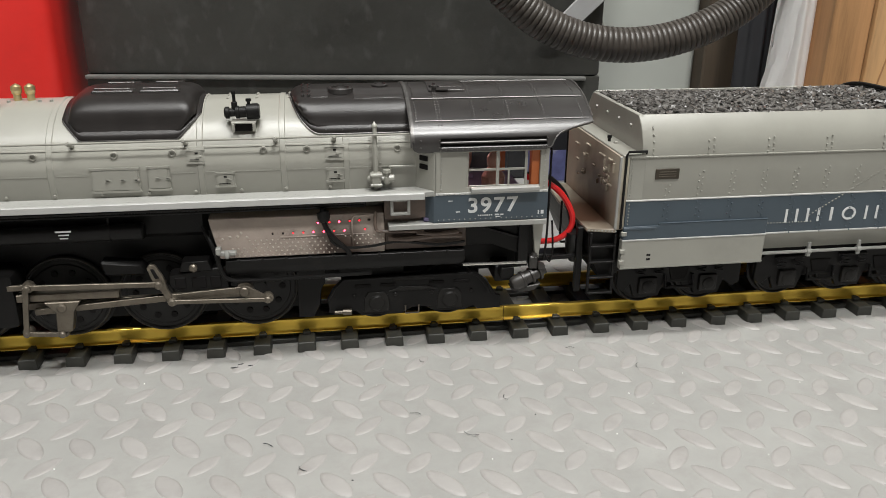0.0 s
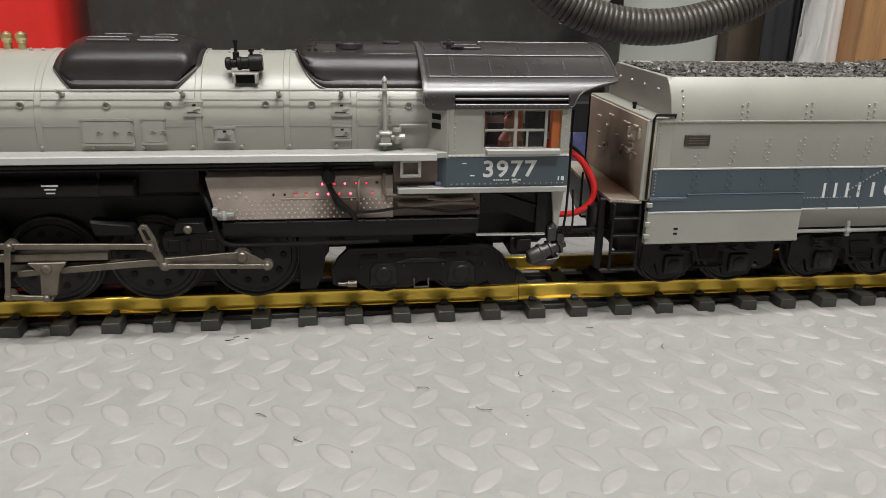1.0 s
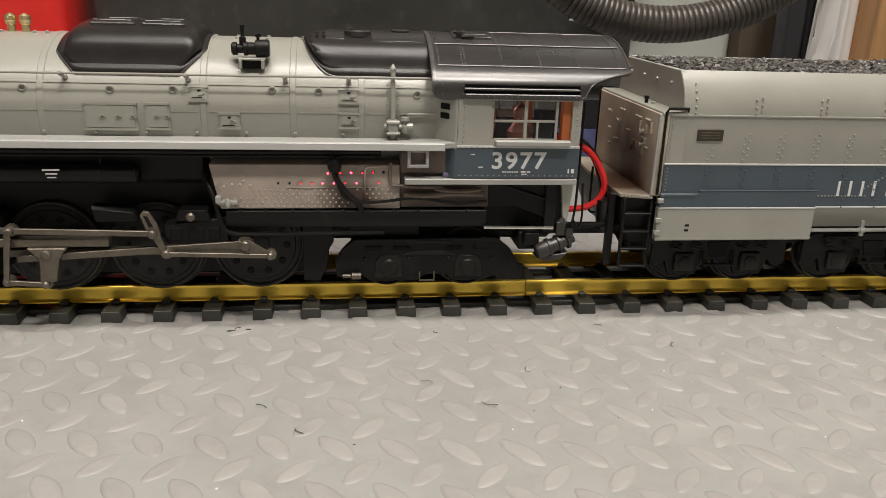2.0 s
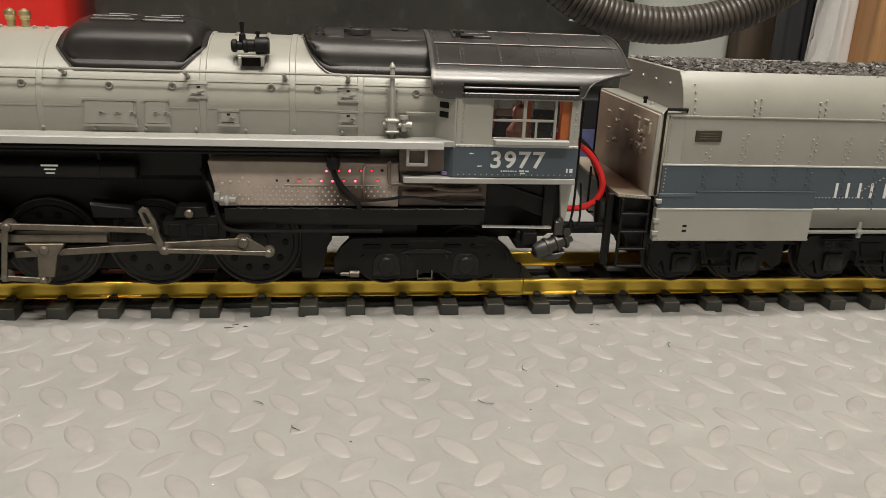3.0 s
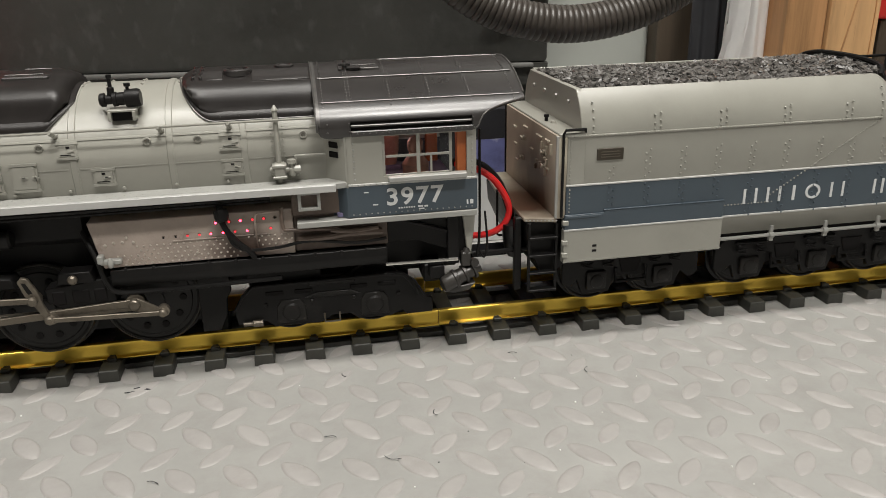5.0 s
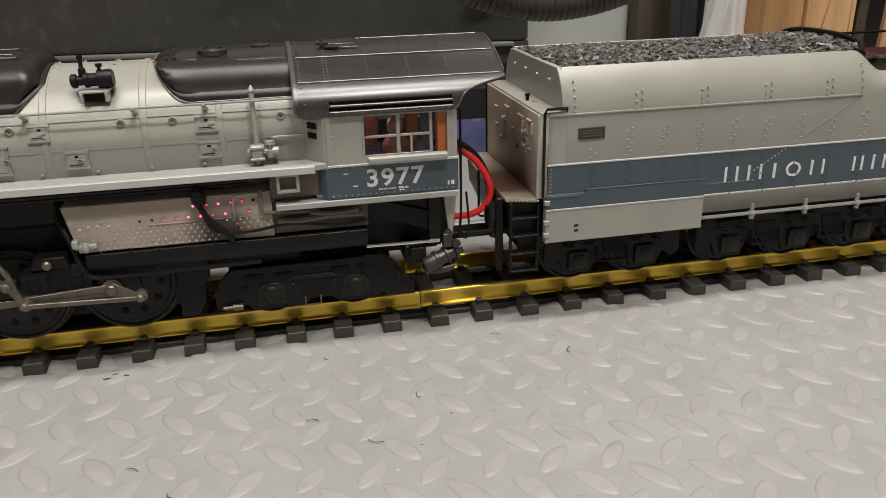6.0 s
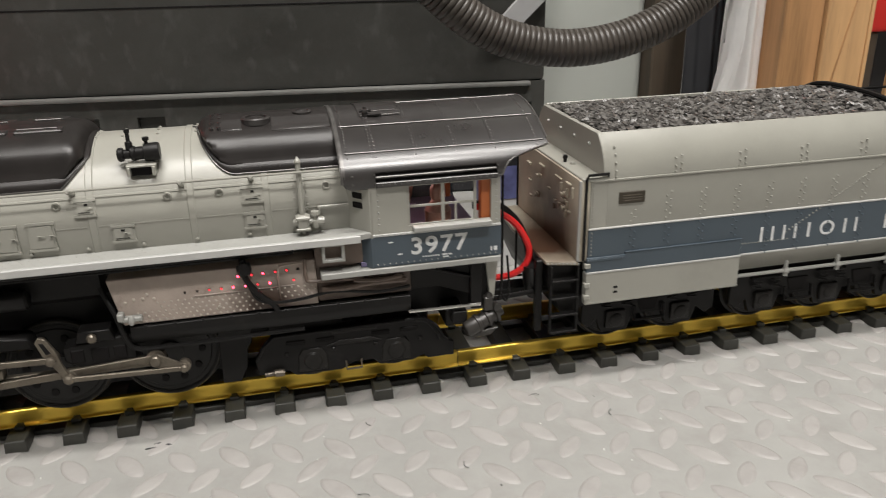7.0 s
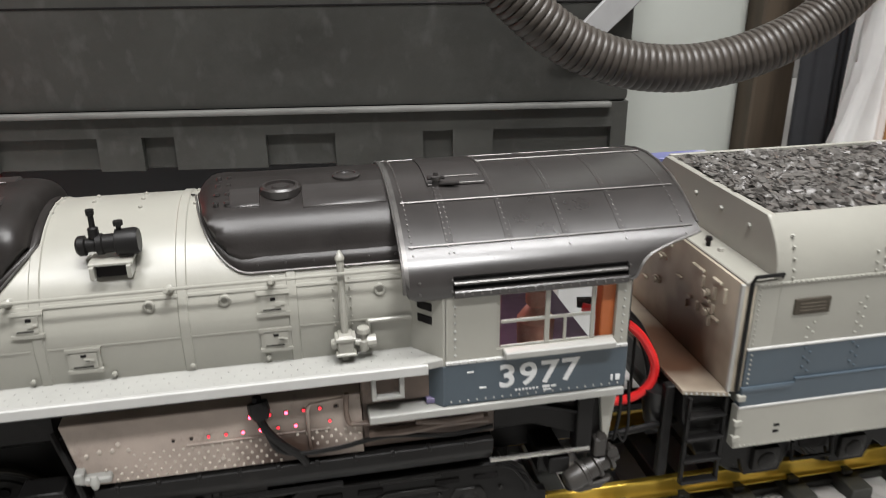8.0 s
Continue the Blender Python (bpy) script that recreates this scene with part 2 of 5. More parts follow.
def loft(bm, rings, closed=True, caps=True):
    vs = [[bm.verts.new(p) for p in r] for r in rings]
    n = len(rings[0])
    for a, b in zip(vs, vs[1:]):
        for i in range(n if closed else n - 1):
            j = (i + 1) % n
            bm.faces.new((a[i], a[j], b[j], b[i]))
    if caps and closed:
        bm.faces.new(vs[0][::-1]), bm.faces.new(vs[-1])
    return bm


def turned(bm, p0, p1, prof, seg=16):
    """A lathe form along p0-p1; prof: (way along 0..1, radius)."""
    p0, p1 = Vector(p0), Vector(p1)
    d = (p1 - p0).normalized()
    u = d.orthogonal().normalized()
    w = d.cross(u)
    rings = []
    for a, r in prof:
        c = p0.lerp(p1, a)
        rings.append([c + (u * math.cos(2 * math.pi * k / seg) + w * math.sin(2 * math.pi * k / seg)) * max(r, 0.01) for k in range(seg)])
    return loft(bm, rings)


def cyl(bm, p0, p1, r, seg=16, r1=None):
    return turned(bm, p0, p1, ((0, r), (1, r if r1 is None else r1)), seg)


def tube(bm, pts, r, seg=8, smooth=0):
    """A bent rod through points, rounded by a spline of that many steps."""
    pts = [Vector(p) for p in pts]
    if smooth:
        out = []
        for i in range(len(pts) - 1):
            a, b, c, d = pts[max(i - 1, 0)], pts[i], pts[i + 1], pts[min(i + 2, len(pts) - 1)]
            for k in range(smooth):
                s = k / smooth
                out.append(0.5 * (2 * b + (c - a) * s + (2 * a - 5 * b + 4 * c - d) * s * s + (3 * b - a - 3 * c + d) * s ** 3))
        pts = out + [pts[-1]]
    rings, u = [], None
    for i, p in enumerate(pts):
        d = (pts[min(i + 1, len(pts) - 1)] - pts[max(i - 1, 0)]).normalized()
        u = (u - d * u.dot(d)).normalized() if u else d.orthogonal().normalized()
        w = d.cross(u)
        rr = r(i, len(pts)) if callable(r) else r
        rings.append([p + (u * math.cos(2 * math.pi * k / seg) + w * math.sin(2 * math.pi * k / seg)) * rr for k in range(seg)])
    return loft(bm, rings)


def rivet(bm, c, r, n=(0, -1, 0)):
    c, n = Vector(c), Vector(n).normalized()
    u = n.orthogonal().normalized()
    w = n.cross(u)
    rings = []
    for rr, h in ((r, -0.2 * r), (r * 0.82, 0.7 * r)):
        rings.append([bm.verts.new(c + n * h + (u * math.cos(k * math.pi / 3) + w * math.sin(k * math.pi / 3)) * rr) for k in range(6)])
    for k in range(6):
        bm.faces.new((rings[0][k], rings[0][(k + 1) % 6], rings[1][(k + 1) % 6], rings[1][k]))
    top = bm.verts.new(c + n * 1.1 * r)
    for k in range(6):
        bm.faces.new((rings[1][k], rings[1][(k + 1) % 6], top))


def lettering(text, x, y, z, size, width=None):
    """Words on a side that faces -y; x, z: the lower left corner."""
    cu = bpy.data.curves.new("t", "FONT")
    cu.body, cu.size, cu.extrude, cu.space_character, cu.offset = text, size * MM, 0.00012, 1.12, 0.00022
    ob = bpy.data.objects.new("t", cu)
    scene.collection.objects.link(ob)
    bpy.context.view_layer.update()
    me = bpy.data.meshes.new_from_object(ob.evaluated_get(bpy.context.evaluated_depsgraph_get()))
    bpy.data.objects.remove(ob)
    bm = B()
    bm.from_mesh(me)
    xs = [v.co.x for v in bm.verts]
    k = width * MM / (max(xs) - min(xs)) if width else 1
    x_min = min(xs)
    for v in bm.verts:
        v.co = Vector((x + (v.co.x - x_min) * k / MM, y - v.co.z / MM, z + v.co.y / MM))
    return bm

# ---- the room ----
def sheet(name, x0, x1, y0, y1, z0, z1, mat, label, category):
    ob = part(name, box(B(), x0, x1, y0, y1, z0, z1), mat, None, label, 0)
    return tagged(ob, label, category, kind="structure")


floor = sheet("floor", -1700, 1900, -2200, 900, -40, 0, FLOOR, "worn grey diamond-tread floor sheet with specks of dirt", "floor")
sheet("wall_north", -1800, 2000, 900, 1000, 0, 2200, WALL, "plain grey workshop wall", "wall")
sheet("wall_south", -1800, 2000, -2300, -2200, 0, 2200, WALL, "plain grey workshop wall", "wall")
sheet("wall_west", -1800, -1700, -2200, 900, 0, 2200, WALL, "plain grey workshop wall", "wall")
sheet("wall_east", 1900, 2000, -2200, 900, 0, 2200, WALL, "plain grey workshop wall", "wall")
sheet("ceiling", -1800, 2000, -2300, 1000, 2200, 2260, CEIL, "plain off-white workshop ceiling", "ceiling")
for cx, cy, hl in ((280, -920, 240), (220, -280, 790), (-750, -850, 290)):
    lamp = thing("ceiling_light", (cx, cy, 1925), "white ceiling light with a frosted diffuser", "ceiling light", "ceiling lights")
    part("housing", box(B(), cx - hl, cx + hl, cy - 125, cy + 125, 1960, 2200, 8), PALE, lamp)
    part("diffuser", box(B(), cx - hl + 20, cx + hl - 20, cy - 105, cy + 105, 1928, 1958, 4), DIFF, lamp)


# raised lozenges of the tread sheet, set a little askew to the track
def tread():
    rnd = random.Random(4)
    bm = B()
    step_a, step_b = Vector((24.8, -2.85)), Vector((3.55, 30.9))
    for i in range(-24, 30):
        for j in range(-8, 12):
            for odd in (0, 1):
                c = Vector((-184.5, -155.0)) + step_a * (i + odd * 0.5) + step_b * (j + odd * 0.5)
                x, y = c.x + rnd.uniform(-0.5, 0.5), c.y + rnd.uniform(-0.5, 0.5)
                if not (-290 < y < 115 and -520 < x < 700):
                    continue
                a = radians(47 if odd else -54) + rnd.uniform(-0.05, 0.05)
                k = rnd.uniform(0.9, 1.05)
                ca, sa = math.cos(a), math.sin(a)
                h = (0.62 if odd else 0.95) * k
                lng, wid = (10.6, 4.2) if odd else (12.2, 5.0)
                rings = []
                for f, hh in ((1.0, -0.03), (0.95, h * 0.3), (0.86, h * 0.66), (0.7, h * 0.9), (0.4, h)):
                    ring = []
                    for q in range(16):
                        u = q * math.pi / 8
                        px, py = lng * k * math.cos(u), wid * math.copysign(abs(math.sin(u)) ** 1.3, math.sin(u))
                        ring.append(bm.verts.new((x + (ca * px - sa * py) * f, y + (sa * px + ca * py) * f, hh)))
                    rings.append(ring)
                for a_, b_ in zip(rings, rings[1:]):
                    for q in range(16):
                        bm.faces.new((a_[q], a_[(q + 1) % 16], b_[(q + 1) % 16], b_[q]))
                bm.faces.new(rings[-1])
    return bm


tagged(part("tread_pattern", tread(), TREAD, floor, "", 60), kind="stuff")


# ---- the track ----
def build_track():
    tr = thing("model_railway_track", (0, 0, 0), "straight brass-railed model railway track with black plastic ties", "track")
    prof = [(-1.45, 15.4), (-1.1, 15.7), (1.1, 15.7), (1.45, 15.4), (1.45, 13.4), (1.1, 12.6), (1.05, 8.8), (1.4, 8.2), (2.8, 7.5), (2.8, 6.9),
            (-2.8, 6.9), (-2.8, 7.5), (-1.4, 8.2), (-1.05, 8.8), (-1.1, 12.6), (-1.45, 13.4)]
    for yc in (-24.0, 24.0):
        for x0, x1 in ((-520, 26.2 * 0.9), (26.2 * 0.9 + 0.5, 900)):
            part("rail", prism(B(), [(y + yc, z) for y, z in prof], "x", x0, x1), BRASS, tr, "", 25)
    pitch, tie_mesh = 26.25, None
    for k in range(-19, 34):
        x = k * pitch + 5.4
        if tie_mesh is None:
            bm = B()
            prism(bm, [(-5.4, -0.1), (5.4, -0.1), (4.9, 6.6), (-4.9, 6.6)], "y", -39.6, 39.6, 0.45)
            for s in (-24, 24):
                for o in (-1, 1):
                    box(bm, -2.4, 2.4, s + o * 4.3 - 1.3, s + o * 4.3 + 1.3, 6.4, 8.8, 0.5)
                    box(bm, -1.6, 1.6, s + o * 2.5 - 1.0, s + o * 2.5 + 1.0, 7.8, 8.9, 0.3)
            t = part("tie", bm, TIE, tr, "", 30)
            tie_mesh = t.data
        else:
            t = new("tie", tie_mesh)
            t.parent = tr
        t.location = Vector((x, 0, 0)) * MM
        t.rotation_euler = (0, 0, 0.012 * math.sin(k * 2.4))
    for yc in (-24, 24):
        part("tie_strip", box(B(), -510, 880, yc - 3, yc + 3, 0.3, 3.2, 0.3), TIE, tr)
    return tr


build_track()

# ---- the locomotive ----
loco = thing("steam_locomotive", (-150, 0, 15.7), "two-tone grey model steam locomotive with black-roofed cab on brass track", "locomotive")
A_, B_, ZC = 41.5, 34.5, 113.0


def skin(z, d=0.0):
    """Half width of the boiler at a height."""
    if z <= ZC:
        return A_ + d
    return (A_ + d) * math.sqrt(max(0.0, 1 - ((z - ZC) / (B_ + d)) ** 2))


def shell(d=0.0, n=40):
    pts = []
    for k in range(n + 1):
        a = math.pi * k / n
        pts.append((-(A_ + d) * math.cos(a), ZC + (B_ + d) * math.sin(a)))
    for k in range(1, 16):
        a = math.pi * k / 16
        pts.append(((A_ + d) * math.cos(a), 103 - 24 * math.sin(a)))
    return pts


def ring_part(name, x0, x1, d, mat, bev=0.4):
    p = shell(d)
    q = shell(d - bev)
    return part(name, loft(B(), [[(x, y, z) for y, z in c] for x, c in ((x0, q), (x0 + bev, p), (x1 - bev, p), (x1, q))]), mat, loco)


boiler = part("boiler", loft(B(), [[(x, y, z) for y, z in shell()] for x in (-400, -300, -200, -100, -27)]), GREY, loco)
front = part("smokebox_door", loft(B(), [[(x, y * k, 113 + (z - 113) * k) for y, z in shell()] for x, k in ((-400, 1.0), (-404, 0.97), (-408, 0.85))]), GLOSS, loco)
for x in (-372, -300, -227, -151, -107.5, -73.5):
    ring_part("boiler_band", x, x + 3.4, 0.45, GREY)


def plate(bm, x0, x1, z0, z1, d0, d1, nz=4, side=-1):
    """A thin plate bent on to the boiler's side."""
    rings = []
    for k in range(nz + 1):
        z = z0 + (z1 - z0) * k / nz
        rings.append([(x0, side * (skin(z) + d0), z), (x1, side * (skin(z) + d0), z), (x1, side * (skin(z) + d1), z), (x0, side * (skin(z) + d1), z)])
    return loft(bm, rings)


# seams and rivets of the boiler clothing
bm = B()
for x0, x1 in ((-400, -206), (-177, -152), (-147, -76), (-70, -27)):
    plate(bm, x0, x1, 113.6, 114.1, -0.2, 0.25, 1)
plate(bm, -400, -27, 126.6, 127.4, -0.2, 0.45, 1)
part("seam", bm, GREY, loco)
bm = B()
for x in range(-390, -30, 24):
    rivet(bm, (x - 3, -skin(104) - 0.1, 103.4), 0.95)
for z in range(104, 134, 3):
    for x in (-53.2, -58.8):
        rivet(bm, (x, -skin(z) - 0.4, z), 0.4)
for x in (-136, -120, -102, -148):
    for a in (80, 90, 100):
        rivet(bm, (x, A_ * math.cos(radians(a)), ZC + B_ * math.sin(radians(a))), 0.9, (0, math.cos(radians(a)), 1))
tagged(part("rivets", bm, GREY, loco), kind="stuff")


def hatch(x0, x1, z0, z1, latches, hinges=True):
    bm = B()
    plate(bm, x0, x1, z0, z1, -0.3, 0.55)
    plate(bm, x0 + 1, x1 - 1, z0 + 1, z1 - 1, 0.4, 1.0)
    h = part("inspection_hatch", bm, GREY, loco)
    bm = B()
    plate(bm, x0 - 0.4, x1 + 0.4, z1 - 0.6, z1 + 0.5, 0, 1.1, 1)
    plate(bm, x0 - 0.4, x1 + 0.4, z0 - 0.5, z0 + 0.6, 0, 1.1, 1)
    part("rim", bm, GREY, h)
    zc = (z0 + z1) / 2
    if x1 - x0 < 10.5:
        bm = B()
        plate(bm, x0 + 1.4, x1 - 2.4, z0 + 1.4, z0 + 1.8, 0.9, 1.1, 1)
        part("hatch_slot", bm, HOLE, h)
        bm = B()
        plate(bm, x0 + 4.0, x0 + 5.6, z1 - 2.4, z1 - 1.5, 0.9, 1.2, 1)
        part("hatch_keyhole", bm, HOLE, h)
    for x in latches:
        bm = B()
        plate(bm, x - 0.9, x + 0.9, zc - 0.6, zc + 0.7, 0.5, 1.5, 1)
        plate(bm, x - 0.3, x + 2.2, zc - 0.25, zc + 0.35, 0.8, 1.5, 1)
        part("latch", bm, GREY, h)
    return h


hatch(-205.5, -181, 104.8, 117.3, (-197.5, -190, -183))
hatch(-176.8, -165.5, 105.2, 117.5, (-172, -167))
hatch(-155.8, -147.2, 119.2, 126.0, (-150.5,))
hatch(-141.7, -132, 105.8, 113.2, (-136,))
hatch(-82.8, -73.2, 119, 125.8, (-76.5,))
hatch(-82.8, -73.2, 106.6, 113.8, (-76.5,))
for x, z in ((-233, 124), (-193, 123.8), (-163.5, 124.2), (-93, 124.4), (-116, 124.6), (-43.5, 123.5)):
    y = skin(z)
    part("washout_plug", turned(B(), (x, -y + 0.8, z), (x, -y - 1.1, z + 0.2), ((0, 1.9), (0.85, 1.9), (1.0, 1.7), (1.0, 1.15), (0.55, 1.0), (0.55, 0.0)), 16), GREY, loco)


# domes and their skirts
def saddle(x_list, section, low, mat, name, label):
    """x_list: (x, swell); section: (half width, height) from the crown to the foot, which follows the line low(x) with a flange left free."""
    ring_list = []
    for x, s in x_list:
        z_low = low(x) + 2.6
        foot = section[-1][1]
        half = []
        for y, z in section[::-1]:
            z = z_low + (z - foot) * (section[0][1] - z_low) / (section[0][1] - foot)
            y = -min(y, skin(z_low) + 0.3 + 1.3 * (z - z_low))
            a = math.atan2((z - ZC) / B_, -y / A_)
            sy, sz = -A_ * math.cos(a), ZC + B_ * math.sin(a)
            half.append((x, sy + (y - sy) * s, sz + (z - sz) * s - (0.6 if s == 0 else 0)))
        ring_list.append(half + [(x_, -y_, z_) for x_, y_, z_ in half[::-1]])
    t = loft(B(), ring_list, closed=False, caps=False)
    return part(name, t, mat, loco, label, 60)


DOME = [(0.01, 154.6), (8, 154.2), (15, 153.2), (20, 151.9), (24, 150.2), (27, 148.3), (29, 146.2), (30.3, 143.8), (30.9, 141.4), (31.4, 139), (32.1, 136.6), (32.9, 134.6), (33.5, 133.2)]
FAIRING = [(0.01, 152.6), (8, 152.0), (14, 150.9), (19, 149.5), (23, 147.9), (26, 146.2), (28.4, 144.0), (29.9, 141.6), (30.8, 139.6), (31.4, 137.6), (32.1, 136), (32.8, 134.8), (33.3, 133.8)]


def dome_low(x):
    return 130.6 + 0.95 * max(0, -210 - x, x + 160.5)


def fairing_low(x):
    return 131.2 + 0.052 * max(0, -84 - x) ** 2


def skirt(name, x0, x1, low, d=0.7):
    rings = []
    for k in range(33):
        x = x0 + (x1 - x0) * k / 32
        zl = low(x)
        a0 = math.asin(min(1, max(0, (zl - ZC) / B_)))
        rings.append([(x, -(A_ + d) * math.cos(a), ZC + (B_ + d) * math.sin(a)) for a in [a0 + (math.pi - 2 * a0) * q / 18 for q in range(19)]])
    t = loft(B(), rings, closed=False, caps=False)
    ob = part(name, t, DOMEBLACK, loco)
    so = ob.modifiers.new("thickness", "SOLIDIFY")
    so.thickness, so.offset = 0.0006, -1
    return ob


ramp_l = [(0, 0), (0.5, 0.25), (1.3, 0.45), (2.6, 0.65), (4.2, 0.8), (6.2, 0.91), (8.6, 0.975), (12, 1)]
dome = saddle([(-217 + a, s) for a, s in ramp_l] + [(-200, 1), (-185, 1), (-170, 1)] + [(-151 - a, s) for a, s in ramp_l[::-1]], DOME, dome_low, DOMEBLACK, "sand_dome", "long satin black dome cover")
skirt("dome_skirt", -220, -148.5, dome_low)
for x0, x1, y in ((-206, -184, -11), (-181, -160, -11), (-204, -186, 10), (-178, -162, 10)):
    part("dome_lid", box(B(), x0, x1, y - 6, y + 6, 151.2, 154.4 - abs(y) * 0.03, 0.6), GLOSS, dome)
    bm = B()
    tube(bm, [(x0 + 2, y - 5, 153.6), (x0 + 2, y - 5, 155.0), (x1 - 2, y - 5, 155.0), (x1 - 2, y - 5, 153.6)], 0.35, 6)
    part("lid_handle", bm, EDGE_SHEEN, dome)
dome2 = saddle([(-101.5 + a * 1.2, s) for a, s in ramp_l] + [(-80, 1), (-60, 1), (-33, 1)], FAIRING, fairing_low, DOMEBLACK, "dome_fairing", "long satin black fairing running into the cab roof")
skirt("fairing_skirt", -104, -33, fairing_low)
bm = B()
turned(bm, (-73, -12, 150), (-73, -12, 153.2), ((0, 7), (0.8, 7), (1, 6.2), (1, 5.2), (0.7, 5), (0.7, 3.2), (0.95, 2.8), (0.95, 0)), 24)
part("turret_lid", bm, GLOSS, dome2)
bm = B()
turned(bm, (-50, -4, 151), (-50, -4, 153.4), ((0, 5), (0.8, 5), (1, 4.2), (1, 3.4), (0.8, 3.2), (0.8, 0)), 20)
part("turret_lid", bm, GLOSS, dome2)
bm = B()
for x in (-96.5, -93):
    for y in (-20, -13, -6, 1):
        turned(bm, (x + 2.5, y, 149), (x + 2.5, y, 153.4 - abs(y) * 0.12), ((0, 0.8), (0.7, 0.8), (0.75, 1.1), (1, 0.8)), 8)
part("turret_valve", bm, GLOSS, dome2)
for x0, x1, y0 in ((-66, -38, -23), (-90, -80, -21)):
    part("fairing_plate", prism(B(), [(y0, float(np.interp(-y0, [p[0] for p in FAIRING], [p[1] for p in FAIRING])) + 0.5), (-19, 150.0), (-14, 151.4), (-10, 152.1), (-10, 150), (y0, 146)], "x", x0, x1, 0.2), GLOSS, dome2)
for dm, low, x0, x1 in ((dome, dome_low, -219.6, -148.9), (dome2, fairing_low, -103.6, -36)):
    rim = []
    for k in range(49):
        x = x0 + (x1 - x0) * k / 48
        a0 = math.asin(min(0.999, max(0, (low(x) - ZC) / B_)))
        rim.append((x, -(A_ + 0.7) * math.cos(a0), ZC + (B_ + 0.7) * math.sin(a0)))
    part("flange_rim", tube(B(), rim, 0.38, 6), EDGE_SHEEN, dm)
bm = B()
for x in range(-82, -36, 9):
    z = 133.4
    rivet(bm, (x, -skin(z) - 0.7, z), 0.5)
tagged(part("rivets", bm, GLOSS, dome2), kind="stuff")

# handrail
bm = tube(B(), [(-400, -44, 131.2), (-36, -44, 132.2)], 0.6, 8)
part("handrail", bm, GREY, loco, "thin grey handrail along the boiler")
for x in (-380, -322, -268, -213.8, -156.4, -109.3, -78):
    z = 131.6
    part("handrail_post", turned(B(), (x, -skin(129) + 1, 128.6), (x, -44, z), ((0, 1.4), (0.35, 1.3), (0.4, 0.8), (0.6, 0.7), (0.68, 1.1), (0.9, 1.2), (1.15, 0.7)), 10), GREY, loco)

# generator
gen = part("generator", turned(B(), (-135.5, -31.5, 143.6), (-117, -31.5, 144.2), ((0, 2.4), (0.04, 3.2), (0.14, 3.2), (0.16, 2.2), (0.3, 2.2), (0.33, 3.4), (0.42, 3.4), (0.44, 3.0), (0.62, 3.0),
           (0.64, 4.2), (0.94, 4.3), (1, 3.8)), 18), BLACK, loco, "small black turbine generator")
part("exhaust_pipe", turned(B(), (-130, -31.5, 146), (-130, -31.5, 155.2), ((0, 1.7), (0.35, 1.6), (0.4, 0.9), (0.8, 0.9), (0.82, 1.25), (1, 1.25)), 10), BLACK, gen)
part("valve", turned(B(), (-122.5, -31.5, 147), (-122.5, -31.5, 151), ((0, 0.8), (0.6, 0.8), (0.65, 1.5), (1, 1.5)), 8), BLACK, gen)
bm = B()
box(bm, -132, -119, -37.5, -28, 138.6, 139.6, 0.2)
box(bm, -131.6, -130.2, -38.6, -30, 134.6, 138.8, 0.2)
box(bm, -120.8, -119.4, -38.6, -30, 134.6, 138.8, 0.2)
part("generator_bracket", bm, GREY, gen)
part("bracket_shadow_gap", box(B(), -130.2, -120.8, -35.5, -30, 134.4, 138.7), HOLE, gen)

# upright feed pipe with its valve
bm = tube(B(), [(-56, -44.5, 101.5), (-56, -44.2, 118), (-56, -42.6, 128), (-56, -41.0, 136.6)], 1.25, 10)
turned(bm, (-56, -41.2, 135.8), (-56, -40.4, 138.8), ((0, 1.6), (0.3, 1.6), (0.5, 1.2), (1, 0.3)), 10)
fp = part("feed_pipe", bm, GREY, loco, "grey upright pipe with a check valve")
bm = box(B(), -58.6, -53.4, -48, -42, 104, 111.5, 0.5)
box(bm, -59.4, -52.6, -48.6, -43, 109.8, 111.2, 0.3)
box(bm, -59.4, -52.6, -48.6, -43, 104.4, 105.6, 0.3)
turned(bm, (-60.6, -45.2, 108), (-58, -45.2, 108), ((0, 1.4), (0.5, 2.0), (1, 2.0)), 10)
turned(bm, (-50, -45.4, 105), (-50, -45.4, 113), ((0, 1.6), (0.2, 2.0), (0.45, 2.0), (0.5, 1.3), (0.75, 1.3), (0.8, 2.2), (1, 2.0)), 10)
turned(bm, (-54, -45.4, 108), (-46, -45.4, 108), ((0, 1.3), (0.6, 1.3), (0.62, 2.1), (1, 2.1)), 10)
part("check_valve", bm, GREY, fp)

# whistles and stack fittings on top
for x in (-248.5, -241.5):
    part("safety_valve", turned(B(), (x, -2, 146), (x, -2, 156.5), ((0, 2.0), (0.45, 2.0), (0.5, 2.6), (0.62, 2.6), (0.66, 2.9), (0.86, 2.7), (0.95, 1.4), (1, 0.4)), 12), GOLD, loco, "small polished brass valve")
part("safety_valve", turned(B(), (-257, -14, 143), (-257, -14, 155.5), ((0, 2.4), (0.45, 2.4), (0.5, 3.0), (0.62, 3.0), (0.66, 3.2), (0.86, 3.0), (0.95, 1.6), (1, 0.4)), 12), GOLD, loco, "small polished brass valve")
bm = B()
for x in (-252, -236, -230):
    rivet(bm, (x, -6, 147.3), 1.2, (0, 0, 1))
part("boiler_fitting", bm, GREY, loco)

# walkway
walkway = part("walkway", prism(B(), [(-400, -53), (-34, -53), (-24.5, -51.2), (-24.5, -38), (-400, -38)], "z", 98.4, 101.4, 0.35), PALE, loco, "pale grey running board with a light edge")
